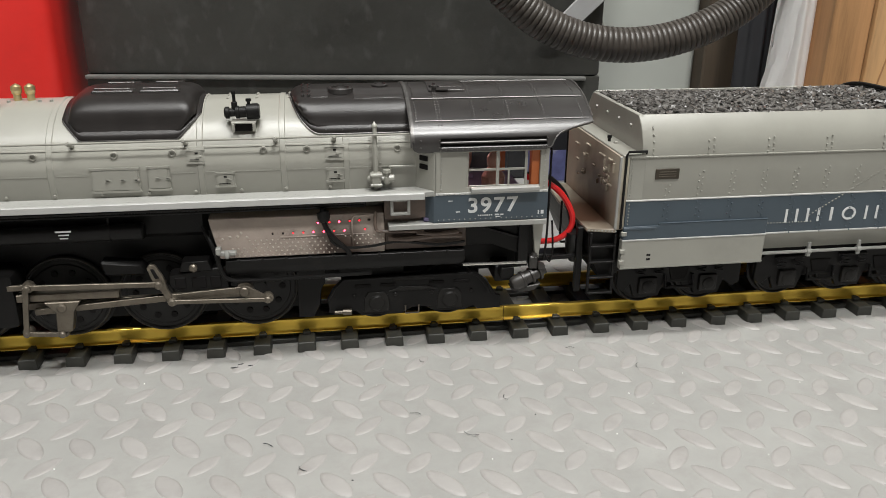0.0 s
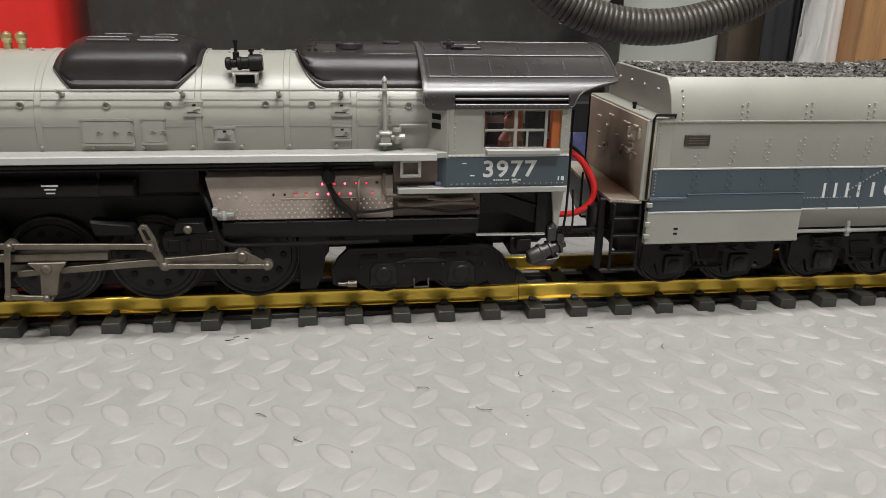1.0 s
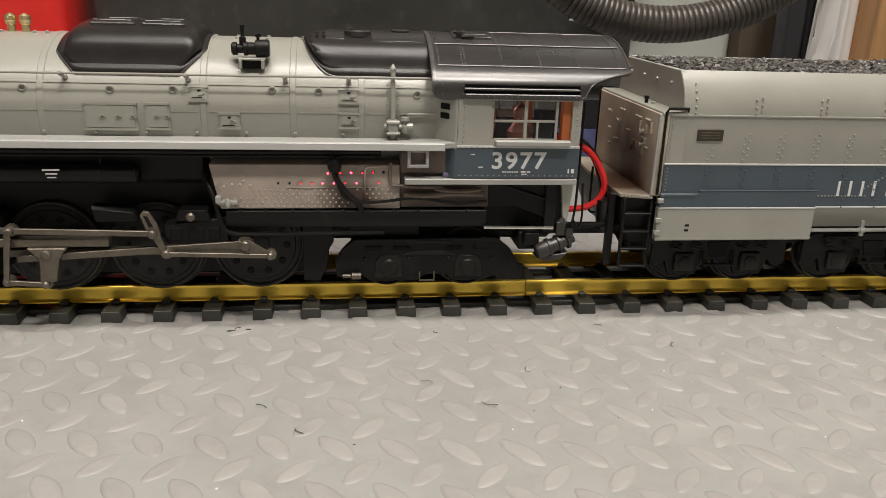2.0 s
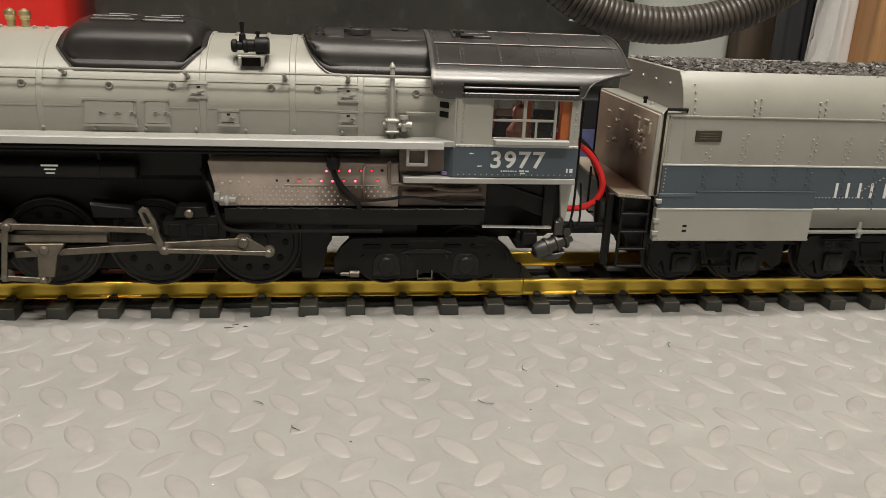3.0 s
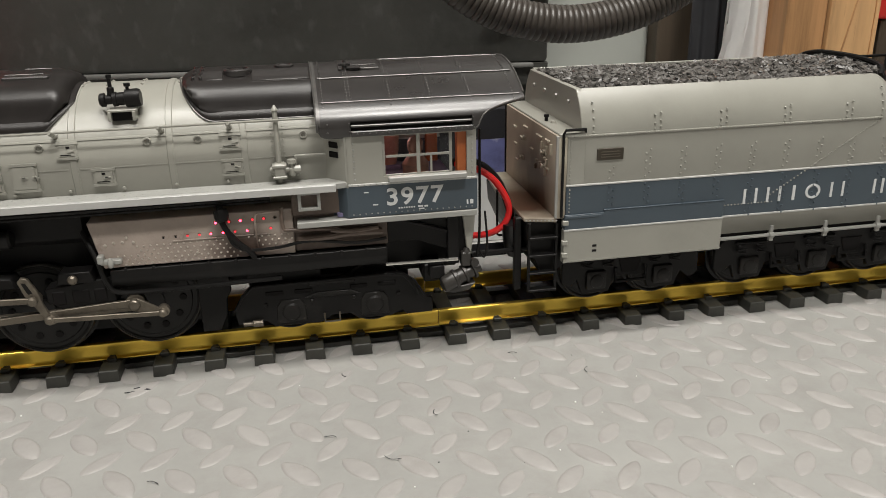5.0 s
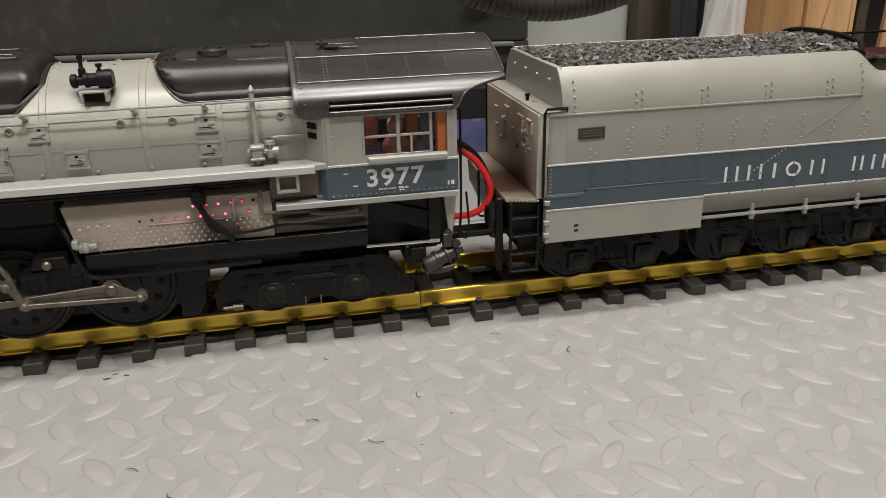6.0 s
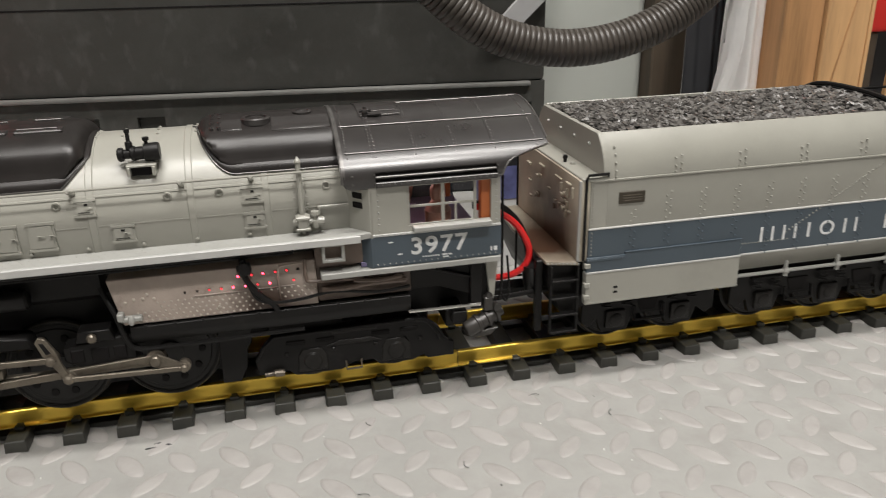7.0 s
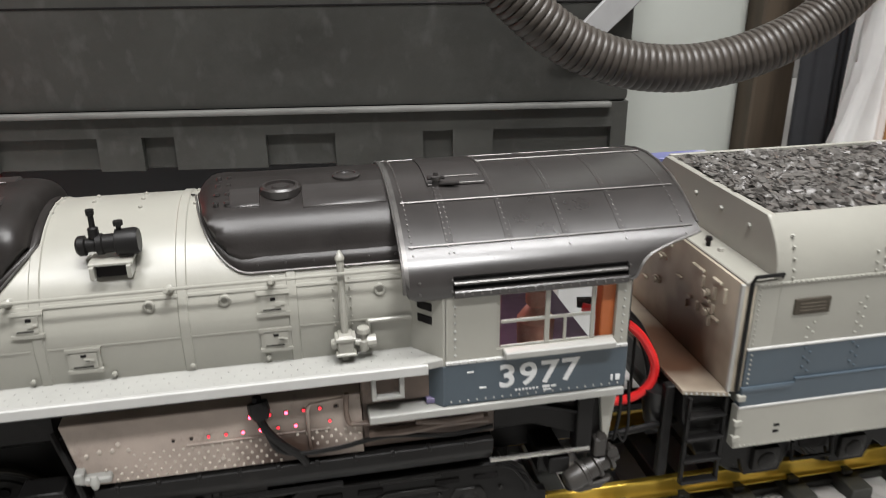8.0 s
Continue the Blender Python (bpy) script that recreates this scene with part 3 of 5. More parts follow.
part("walkway_edge", box(B(), -400, -30, -53.6, -52.4, 97.4, 101.0, 0.25), SILVER, walkway)
bm = B()
for i in range(93):
    for j in range(3):
        rivet(bm, (-398 + i * 4 + (2 if j % 2 else 0), -51 + j * 3.2, 101.35), 0.3, (0, 0, 1))
tagged(part("tread_dots", bm, PALE, walkway), kind="stuff")
part("walkway", box(B(), -400, -24.5, 38, 53, 98.4, 101.4, 0.35), PALE, loco)
for z, y, r in ((95.2, -47, 1.4), (92.6, -44.6, 1.0)):
    part("pipe", tube(B(), [(-400, y, z), (-150, y, z), (-62, y, z + 0.5)], r, 8), BLACK, loco)
part("under_frame", box(B(), -400, 36, -26, 26, 42, 84, 2), BLACK, loco, "black chassis under the boiler")
part("boiler_cradle", box(B(), -400, -149, -38, 38, 76, 97.5, 3), BLACK, loco)

# air tank
tank = part("air_tank", turned(B(), (-400, -43.5, 82.8), (-182, -43.5, 82.8), ((0, 3.6), (0.004, 4.7), (0.996, 4.7), (1, 3.6)), 20), BLACK, loco, "long black air reservoir under the running board")
for x in (-200, -270, -340):
    part("tank_strap", turned(B(), (x - 1, -43.5, 82.8), (x + 1, -43.5, 82.8), ((0, 5.1), (1, 5.1)), 20), BLACK, tank)
    part("tank_bolt", cyl(B(), (x, -43.5, 87.5), (x, -43.5, 91), 0.7, 8), BLACK, tank)
bm = B()
for k, (w, h) in enumerate(((8, 0.9), (5.4, 0.7), (4.2, 0.6))):
    box(bm, -226 + (8 - w) / 2, -226 + (8 + w) / 2, -48.25, -48.0, 85.2 - k * 1.8, 85.2 - k * 1.8 + h)
part("tank_marking", bm, LETTER, tank, "rows of tiny white unreadable marks")

# firebox with its glowing holes
bm = prism(B(), [(-45.5, 88.5), (-46.6, 76), (-47.2, 65.6), (45, 65.6), (45, 88.5)], "x", -148, -52, 0.4)
for v in bm.verts:
    if v.co.x < -140:
        v.co.x += (88.5 - v.co.z) / 22.9 * 5.0
firebox = part("firebox", bm, FIRE, loco, "pinkish grey firebox side, sooty, with red glowing holes")
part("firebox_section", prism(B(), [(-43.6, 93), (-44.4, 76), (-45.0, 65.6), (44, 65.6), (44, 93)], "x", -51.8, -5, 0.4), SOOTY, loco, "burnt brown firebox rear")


def fire_y(z):
    return -45.5 - (88.5 - z) * 1.7 / 22.9


bm = B()
for i in range(19):
    for j in range(5):
        x = -136 + i * 3.1 + (1.55 if j % 2 else 0)
        z = 66.8 + j * 2.15
        if x < -80 + 6 * (j < 2) and not (i < 3 and j > 2):
            rivet(bm, (x, fire_y(z) - 0.1, z), 0.58)
for j in range(3):
    for i in range(7):
        if i + j > 1:
            rivet(bm, (-74 + i * 3.2 + (1.6 if j % 2 else 0), fire_y(72) - 0.1, 71.2 + j * 2.3), 0.58)
for x, z in ((-141, 77), (-137, 78), (-133, 78), (-131, 80), (-128, 77.6), (-99, 70)):
    rivet(bm, (x, fire_y(z), z), 0.9)
tagged(part("stay_bolts", bm, BOLT, firebox), kind="stuff")
for row in (((-114, 78.6, HOLE), (-108.3, 78.6, HOLE), (-102.8, 78.7, LED_DIM), (-97.2, 78.7, LED_DIM), (-91.7, 78.8, LED), (-86, 78.8, LED), (-80.2, 78.9, LED_DIM), (-74.4, 78.9, LED), (-63, 79.2, LED_DIM)),
            ((-89, 84.0, LED), (-82.6, 84.1, LED_DIM), (-77.2, 84.2, LED), (-71.4, 84.3, LED_DIM), (-66, 84.4, LED_DIM), (-60.6, 84.5, HOLE))):
    for x, z, mat in row:
        y = fire_y(z)
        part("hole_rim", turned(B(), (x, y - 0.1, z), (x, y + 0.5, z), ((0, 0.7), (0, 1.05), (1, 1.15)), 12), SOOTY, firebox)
        part("fire_hole", turned(B(), (x, y - 0.18, z), (x, y + 0.6, z), ((0, 0.5), (0.2, 0.72), (1, 0.72)), 10), mat, firebox, "small round hole glowing red" if mat is not HOLE else "small dark round hole")
part("firebox_strip", box(B(), -110, -63, -47.1, -45.8, 76.4, 77.0, 0.15), FIRE, firebox)
bm = box(B(), -144, -134, -50, -46, 68.2, 70.6, 0.5)
box(bm, -145, -142, -50.6, -46, 69, 73, 0.5)
turned(bm, (-139, -50.2, 67), (-139, -50.2, 71.6), ((0, 1.0), (0.5, 1.7), (1, 0.9)), 10)
part("firebox_door_hinge", bm, PALE, firebox)
bm = tube(B(), [(-86, -48, 93), (-86, -49, 87), (-84, -49.5, 81), (-79, -49.5, 74), (-74, -49, 69), (-72, -48.5, 65)], 1.5, 8, 4)
turned(bm, (-86, -48, 91), (-85, -50, 85.5), ((0, 3.4), (0.6, 3.6), (1, 2.4)), 10)
part("branch_pipe", bm, BLACK, firebox)
part("branch_pipe", tube(B(), [(-84, -49.6, 80), (-81, -49.8, 73), (-74, -49.4, 69.8), (-60, -48.8, 69.8), (-44, -48, 71.5), (-22, -47.5, 68.5), (-6, -47, 69.5)], 0.85, 8, 5), BLACK, firebox)
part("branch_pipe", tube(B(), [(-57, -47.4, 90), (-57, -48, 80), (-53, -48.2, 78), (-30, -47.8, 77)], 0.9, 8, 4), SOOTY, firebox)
part("branch_pipe", tube(B(), [(-70, -48, 70), (-70, -48, 86), (-66, -48, 88), (-58, -47, 88)], 0.55, 8, 4), FIRE, firebox)
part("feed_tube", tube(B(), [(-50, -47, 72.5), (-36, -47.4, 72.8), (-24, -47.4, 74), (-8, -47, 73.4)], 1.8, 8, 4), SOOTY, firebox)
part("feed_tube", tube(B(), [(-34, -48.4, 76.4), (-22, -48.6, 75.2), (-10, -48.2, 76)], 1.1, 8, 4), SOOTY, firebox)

# ash pan
ash = part("ash_pan", prism(B(), [(-46, 64.8), (-48.6, 64.8), (-48.6, 60.5), (-46.4, 55.4), (-40, 54), (40, 54), (46, 64.8)], "x", -140.5, -6, 0.3), BLACK, loco, "long black ash pan under the firebox")
for x in range(-134, -6, 13):
    part("lug", box(B(), x, x + 1.4, -48.9, -46, 63.2, 65.4, 0.2), BLACK, ash)
part("drain_pipe", tube(B(), [(-152, -40, 83), (-146, -46, 70), (-143, -47, 58), (-138, -47, 52.6), (-120, -46, 51.6), (-60, -45, 52)], 1.3, 8, 5), BLACK, loco)

# square bracket and step board under the cab
bm = B()
for b_ in ((-48.8, -37.8, 96.2, 97.6), (-48.8, -37.8, 88.2, 89.6), (-48.8, -47.2, 89.4, 96.4), (-39.4, -37.8, 89.4, 96.4)):
    box(bm, b_[0], b_[1], -51.6, -49, b_[2], b_[3], 0.2)
part("square_bracket", bm, PALE, loco, "small pale square bracket")
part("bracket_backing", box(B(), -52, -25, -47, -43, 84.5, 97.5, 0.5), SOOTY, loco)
part("step_board", box(B(), -50, 40.4, -52.4, -42, 79.6, 82.6, 0.3), PALE, loco, "pale grey board under the cab")
bm = prism(B(), [(-5, 79.5), (41, 79.5), (37, 52), (31, 52), (30, 58), (10, 66), (-5, 66)], "y", -44, -40.5, 0.3)
part("cab_support", bm, BLACK, loco)
part("cab_strut", prism(B(), [(0, 78), (4, 78), (26, 71), (26, 69.5)], "y", -46.5, -43.5, 0.3), BLACK, loco)
part("cab_strut", box(B(), 26, 32, -47, -40, 52, 79.5, 0.4), BLACK, loco)
part("cab_strut", prism(B(), [(34, 79.5), (41, 79.5), (38.5, 56), (36.5, 56)], "y", -46.5, -44, 0.3), GREY, loco)
part("injector_rod", tube(B(), [(-7, -47.5, 55.2), (31, -47.5, 54.6)], 0.85, 8), BRIGHT, loco, "bright steel rod")
inj = part("injector", turned(B(), (22, -48.5, 40.8), (43.5, -44, 48), ((0, 1.6), (0.03, 3.4), (0.1, 4.4), (0.3, 4.6), (0.32, 5.2), (0.38, 5.2), (0.4, 4.2), (0.55, 4.2), (0.57, 5.0), (0.62, 5.0), (0.64, 3.6), (0.78, 3.6),
           (0.8, 4.8), (0.86, 4.8), (0.88, 2.8), (1, 2.6)), 18), INJECTOR, loco, "black injector casting with flanges")
bm = box(B(), 33, 38, -48, -43, 50, 58, 0.6)
turned(bm, (36, -46, 56), (36, -46, 60), ((0, 1.5), (0.5, 2.3), (1, 1.2)), 10)
turned(bm, (40, -49, 52), (40, -44, 52), ((0, 2.2), (0.3, 2.4), (0.5, 1.4), (1, 1.4)), 10)
prism(bm, [(22, 38.4), (40, 41.4), (36, 37.4), (28, 36.4)], "y", -50, -40, 0.3)
part("injector_valve", bm, INJECTOR, inj)
part("injector_pipe", tube(B(), [(42, -44, 54), (43.5, -44, 66), (44, -43, 90), (44, -43, 122)], 0.7, 8, 4), BLACK, inj)
part("injector_pipe", tube(B(), [(43, -44, 58), (46, -44, 53), (48, -43, 60), (47, -42, 78)], 0.6, 8, 4), BLACK, inj)
part("tail_beam", box(B(), 14, 24, -40, 40, 40, 50, 0.6), BLACK, loco)
part("tail_block", box(B(), 16, 24, -47, -40, 44.5, 51.5, 0.5), BLACK, loco)
part("drawbar", box(B(), 20, 84, -6, 6, 38, 42, 0.6), BLACK, loco)
part("drag_rod", tube(B(), [(40, -40, 53), (84, -34, 53)], 1.4, 8), BLACK, loco)


# wheels
def hoop(x, zc, prof, seg=40):
    """A ring about an axle along y; prof: (y, radius), closed on itself."""
    rings = [[(x + math.cos(a) * q, y, zc + math.sin(a) * q) for y, q in prof] for a in [2 * math.pi * k / seg for k in range(seg + 1)]]
    bm = loft(B(), rings, caps=False)
    bmesh.ops.remove_doubles(bm, verts=bm.verts, dist=0.001)
    return bm


def wheel(parent, x, zc, r, y_out, name="driving_wheel", spokes=True):
    for s in (-1, 1):
        bm = B()
        y0, y1 = s * y_out, s * (y_out - 6)
        turned(bm, (x, y0, zc), (x, y1, zc), ((0, r * 0.6), (0.0, r * 0.80), (0.1, r * 0.82), (0.1, r * 0.90), (0.0, r * 0.93), (0.05, r * 0.985), (0.75, r), (0.8, r + 1.6), (1, r + 1.4)), 36)
        w = part(name, bm, WHEEL, parent)
        part("tyre", hoop(x, zc, ((y0 + s * 0.05, r * 0.95), (y0 + s * 0.2, r * 0.955), (y0 + s * 0.2, r * 0.98), (y0 - s * 0.6, r * 1.004), (y0 - s * 4, r * 1.004), (y0 - s * 4, r * 0.95))), TYRE, w)
        bm = B()
        turned(bm, (x, y0 - s * 0.8, zc), (x, y0 + s * 1.2, zc), ((0, 0.5), (0, r * 0.2), (0.3, r * 0.24), (1, r * 0.24)), 16)
        part("hub", bm, WHEEL, w)
        if spokes:
            for k in range(10 if s < 0 else 0):
                bm = B()
                a = 2 * math.pi * k / 10
                c = Vector((x + math.cos(a) * r * 0.62, y0 + s * 0.15, zc + math.sin(a) * r * 0.62))
                turned(bm, c, c + Vector((0, s * 0.6, 0)), ((0, r * 0.08), (1, r * 0.075)), 8)
                part("web_hole", bm, HOLE, w)


for x in (-127, -179.5, -232, -284.5):
    wheel(loco, x, 40.2, 24.5, 29.5)

# rods and valve gear
bm = B()


def rod_bar(a, b, w0, w1, y0, y1):
    a, b = Vector((a[0], a[1])), Vector((b[0], b[1]))
    n_ = (b - a).normalized()
    m_ = Vector((-n_.y, n_.x))
    return prism(B(), [tuple(a + m_ * w0), tuple(b + m_ * w1), tuple(b - m_ * w1), tuple(a - m_ * w0)], "y", y0, y1, 0.25)


side_rod = part("coupling_rod", rod_bar((-330, 40), (-127, 42), 2.0, 2.0, -42, -39), STEEL, loco)
main_rod = part("main_rod", rod_bar((-244, 39.4), (-131.6, 46.4), 1.7, 2.0, -47.5, -44.5), STEEL, loco, "long weathered steel main rod")
part("rod_end", turned(B(), (-131.6, -48.4, 46.4), (-131.6, -43, 46.4), ((0, 2.0), (0.05, 2.8), (0.2, 2.8), (0.22, 4.6), (1, 4.6)), 16), STEEL, main_rod)
part("crank", rod_bar((-131.6, 46.6), (-118.8, 41.0), 3.6, 1.5, -50.2, -48.6), STEEL, main_rod)
part("crank_pin", turned(B(), (-131.6, -51.4, 46.4), (-131.6, -48, 46.4), ((0, 2.2), (0.2, 2.8), (1, 2.8)), 14), STEEL, main_rod)
part("eccentric_rod", rod_bar((-171, 42.6), (-119, 41.0), 1.2, 1.2, -51, -49.6), STEEL, loco)
for x, z, r in ((-119, 41, 2.0), (-171, 42.6, 2.2), (-177, 53.2, 2.3), (-244.8, 54.9, 2.1), (-249, 28.2, 1.9), (-230.8, 26.8, 1.9)):
    part("rod_pin", turned(B(), (x, -52, z), (x, -45, z), ((0, r * 0.6), (0.1, r), (0.5, r), (0.55, r * 1.5), (1, r * 1.5)), 12), STEEL, loco)
link = part("expansion_link", prism(B(), [(-182.5, 63), (-180.5, 65.2), (-177.8, 64.4), (-174.5, 58), (-172.8, 50), (-170, 43), (-172.6, 41.6), (-177, 50), (-180.4, 56)], "y", -49.4, -47.2, 0.3), STEEL, loco)
part("link_slot", prism(B(), [(-180.6, 62.6), (-178.8, 62.4), (-176.4, 57), (-178.4, 56.6)], "y", -49.8, -48.9, 0.1), HOLE, link)
part("radius_rod", rod_bar((-245, 55), (-177, 53.2), 1.5, 1.5, -50, -48.4), STEEL, loco)
part("radius_rod", rod_bar((-320, 53.4), (-241, 54.6), 1.6, 1.6, -47.8, -46), STEEL, loco)
part("guide_bar", box(B(), -252, -199, -48, -42, 46, 50.4, 0.4), STEEL, loco)
part("crosshead", prism(B(), [(-238, 46), (-219, 46), (-223, 40), (-225.5, 28), (-233.5, 28), (-232.5, 40)], "y", -50, -43.6, 0.4), STEEL, loco)
part("crosshead_pin", turned(B(), (-229, -51.4, 42.6), (-229, -48, 42.6), ((0, 1.6), (0.2, 2.6), (1, 2.6)), 12), STEEL, loco)
part("union_link", rod_bar((-249, 28.2), (-230.8, 26.8), 1.3, 1.3, -51, -49.4), STEEL, loco)
part("combination_lever", rod_bar((-245, 56), (-249, 28), 1.5, 1.3, -51.8, -50.4), STEEL, loco)
bm = prism(B(), [(-172, 57), (-146, 60), (-140, 62), (-140, 46), (-146, 44.6), (-166, 46), (-172, 50)], "y", -46, -36, 0.6)
part("gear_bracket", bm, BLACK, loco)
bm = prism(B(), [(-164, 65), (-150, 65), (-148, 59), (-166, 59)], "y", -47.5, -38, 0.5)
shaft = part("reverse_shaft", bm, BLACK, loco)
part("shaft_end", turned(B(), (-158, -50, 61.6), (-158, -47, 61.6), ((0, 1.4), (0.3, 2.3), (1, 2.3)), 12), STEEL, shaft)
bm = B()
for x0, x1 in ((-169, -163), (-160, -152), (-150, -144)):
    box(bm, x0, x1, -46.6, -45.6, 48.5, 55.5, 0.5)
part("bracket_pocket", bm, HOLE, loco)
part("sand_box", prism(B(), [(-208, 66), (-186, 63.5), (-184, 57), (-206, 57)], "y", -44, -34, 1.2), BLACK, loco)
part("cylinder_block", box(B(), -340, -252, -48, -24, 30, 62, 4, 2), BLACK, loco)

# trailing truck
truck = part("trailing_truck", prism(B(), [(-86, 33), (-82, 40), (-76, 46), (-10, 46.6), (3, 45.5), (10, 40), (15, 31), (18.6, 30), (18.6, 21.5), (4, 21.5), (2, 24), (-4, 21.5), (-22, 21.5), (-25, 25),
             (-30, 25), (-36, 25), (-42, 21.5), (-66, 21.5), (-70, 25), (-85, 24)], "y", -38, -34.5, 0.5), BLACK, loco, "black trailing truck frame")
for x in (-57, -13):
    wheel(truck, x, 33, 17.4, 29, "truck_wheel", False)
    bm = prism(B(), [(x - 8, 23.5), (x + 8, 23.5), (x + 7.4, 33), (x + 5, 36.6), (x - 5, 36.6), (x - 7.4, 33)], "y", -38.8, -36, 0.5)
    turned(bm, (x, -39.7, 29.5), (x, -37, 29.5), ((0, 4.0), (0.3, 5.0), (1, 5.4)), 14)
    part("journal_box", bm, JOURNAL, truck)
    for dx in (-13, 2):
        part("frame_slot", box(B(), x + dx, x + dx + 10, -38.4, -37.4, 39.4, 42.2, 0.7), HOLE, truck)
for x in (-70, -46, -24, 0):
    part("frame_bolt", turned(B(), (x, -38.9, 34.5), (x, -37.5, 34.5), ((0, 0.7), (0.3, 1.1), (1, 1.2)), 8), JOURNAL, truck)
part("spring_seat", box(B(), -47, -23, -38.9, -37, 43.2, 45.4, 0.5), JOURNAL, truck)
part("equaliser_bar", prism(B(), [(-50, 36.5), (-20, 36.5), (-26, 39.2), (-44, 39.2)], "y", -38.8, -37, 0.4), JOURNAL, truck)
bm = tube(B(), [(-40, -40, 27.5), (-40, -40, 22.5), (-32, -40, 22.5), (-32, -40, 27.5)], 0.6, 6)
part("truck_stirrup", bm, STEEL, truck)
part("frame_rim", tube(B(), [(-85.4, -38.4, 33), (-81.6, -38.4, 40), (-75.6, -38.4, 45.4), (-10, -38.4, 46), (3, -38.4, 44.8), (9.5, -38.4, 39.6), (14.5, -38.4, 31)], 0.8, 8), BLACK, truck)
bm = turned(B(), (-82, -40, 25.5), (-72, -40, 25.5), ((0, 1.1), (0.45, 1.1), (0.5, 1.9), (1, 1.9)), 10)
part("truck_fitting", bm, STEEL, truck)
part("truck_pipe", tube(B(), [(-2, -39.5, 46), (4, -40, 44), (9, -40, 37), (10, -40, 33)], 0.7, 8, 4), BLACK, truck)
part("spring_hanger", prism(B(), [(-103, 56), (-87, 56), (-86.5, 44), (-89, 40), (-90, 30), (-94, 22), (-103, 22)], "y", -37, -33, 0.5), BLACK, loco)
part("spring_hanger", prism(B(), [(-79, 56), (-40, 56), (-40, 44), (-72, 44), (-77, 41)], "y", -34, -31, 0.5), BLACK, loco)
part("inner_frame", box(B(), -400, -100, -20, 20, 21, 44, 1), BLACK, loco)
part("inner_frame", box(B(), -74, 8, -22, 22, 24, 44, 1), BLACK, loco)

# ---- the cab ----
cab = part("cab_floor", box(B(), -30, 40, -48.8, 48.8, 83, 85, 0.2), CABIN, loco)
YS = -51.0


def cab_side(s):
    """A side wall with a real window opening."""
    y0, y1 = sorted((s * 51.0, s * 49.2))
    outer = [(-23.8, 99.6), (40.4, 99.6), (40.4, 125.5), (-23.8, 125.5)]
    hole = [(-6.4, 102.8), (35.6, 102.8), (35.6, 122.8), (-6.4, 122.8)]
    bm = B()
    loft(bm, [[(x, y, z) for (x, z), y in ((outer[k % 4], y0), (hole[k % 4], y0), (hole[k % 4], y1), (outer[k % 4], y1))] for k in range(5)], caps=False)
    bmesh.ops.remove_doubles(bm, verts=bm.verts, dist=0.01)
    w = part("cab_wall", bm, GREY, loco, "grey cab side with a window opening", 0)
    part("number_band", box(B(), -23.6, 40.8, min(s * 51.5, s * 49.2), max(s * 51.5, s * 49.2), 83, 98.8, 0.15), BLUE, w, "dark blue-grey band")
    part("line", box(B(), -23.8, 40.6, min(s * 51.7, s * 49.3), max(s * 51.7, s * 49.3), 98.8, 99.9, 0.1), SILVER, w)
    yo, yi = s * 50.4, s * 49.6
    lo, hi = min(yo, yi), max(yo, yi)
    for a0, a1, b0, b1 in ((-6.4, -4.8, 102.8, 122.8), (10.5, 12.6, 102.8, 122.8), (26.8, 28.6, 102.8, 122.8), (17.2, 18.6, 102.8, 112.0)):
        part("window_bar", box(B(), a0, a1 - 0.3, lo, hi, b0, b1, 0.15), GREY, w)
    part("window_bar", box(B(), -4.8, 26.8, lo + 0.1, hi - 0.1, 111.8, 113.1, 0.15), GREY, w)
    part("window_bar", box(B(), -4.8, 26.8, lo + 0.1, hi - 0.1, 102.8, 103.6, 0.15), GREY, w)
    g = part("window_pane", box(B(), -4.8, 26.8, s * 50.0 - 0.15, s * 50.0 + 0.15, 103, 122.6), GLASS, w, "clear glass", 0)
    g.visible_shadow = False
    part("window_ledge", box(B(), -4.2, 35.0, min(s * 55, s * 51), max(s * 55, s * 51), 100.4, 103.0, 0.4), PALE, w, "pale arm rest under the window")
    return w


near_side, far_side = cab_side(-1), cab_side(1)
bm = B()
for z in range(102, 125, 3):
    rivet(bm, (-20.5, YS, z), 0.5), rivet(bm, (38.2, YS, z), 0.5)
for x in range(-22, 41, 3):
    rivet(bm, (x, -51.5, 84.4), 0.4)
    if x < -4 or x > 35:
        rivet(bm, (x, -51.7, 99.4), 0.5)
tagged(part("rivets", bm, PALE, near_side), kind="stuff")
part("road_number", lettering("3977", -5.2, -51.6, 88.2, 12.2, 28.6), LETTER, near_side, "silver road number 3977")
bm = B()
for k in range(7):
    box(bm, 0.4 + k * 1.25, 1.2 + k * 1.25, -51.75, -51.4, 86.0, 86.7)
for x0, x1, z0, z1 in ((10.2, 12.8, 86.0, 86.9), (13.4, 15.2, 86, 86.8), (10.6, 13.4, 84.9, 85.5), (-16.5, -14.2, 95.2, 95.6), (-12.2, -9.8, 88.6, 89.1), (35.2, 36.0, 85.8, 88.0), (37.0, 38.6, 85.8, 88.0)):
    box(bm, x0, x1, -51.75, -51.4, z0, z1)
part("small_markings", bm, LETTER, near_side, "tiny silver unreadable marks")

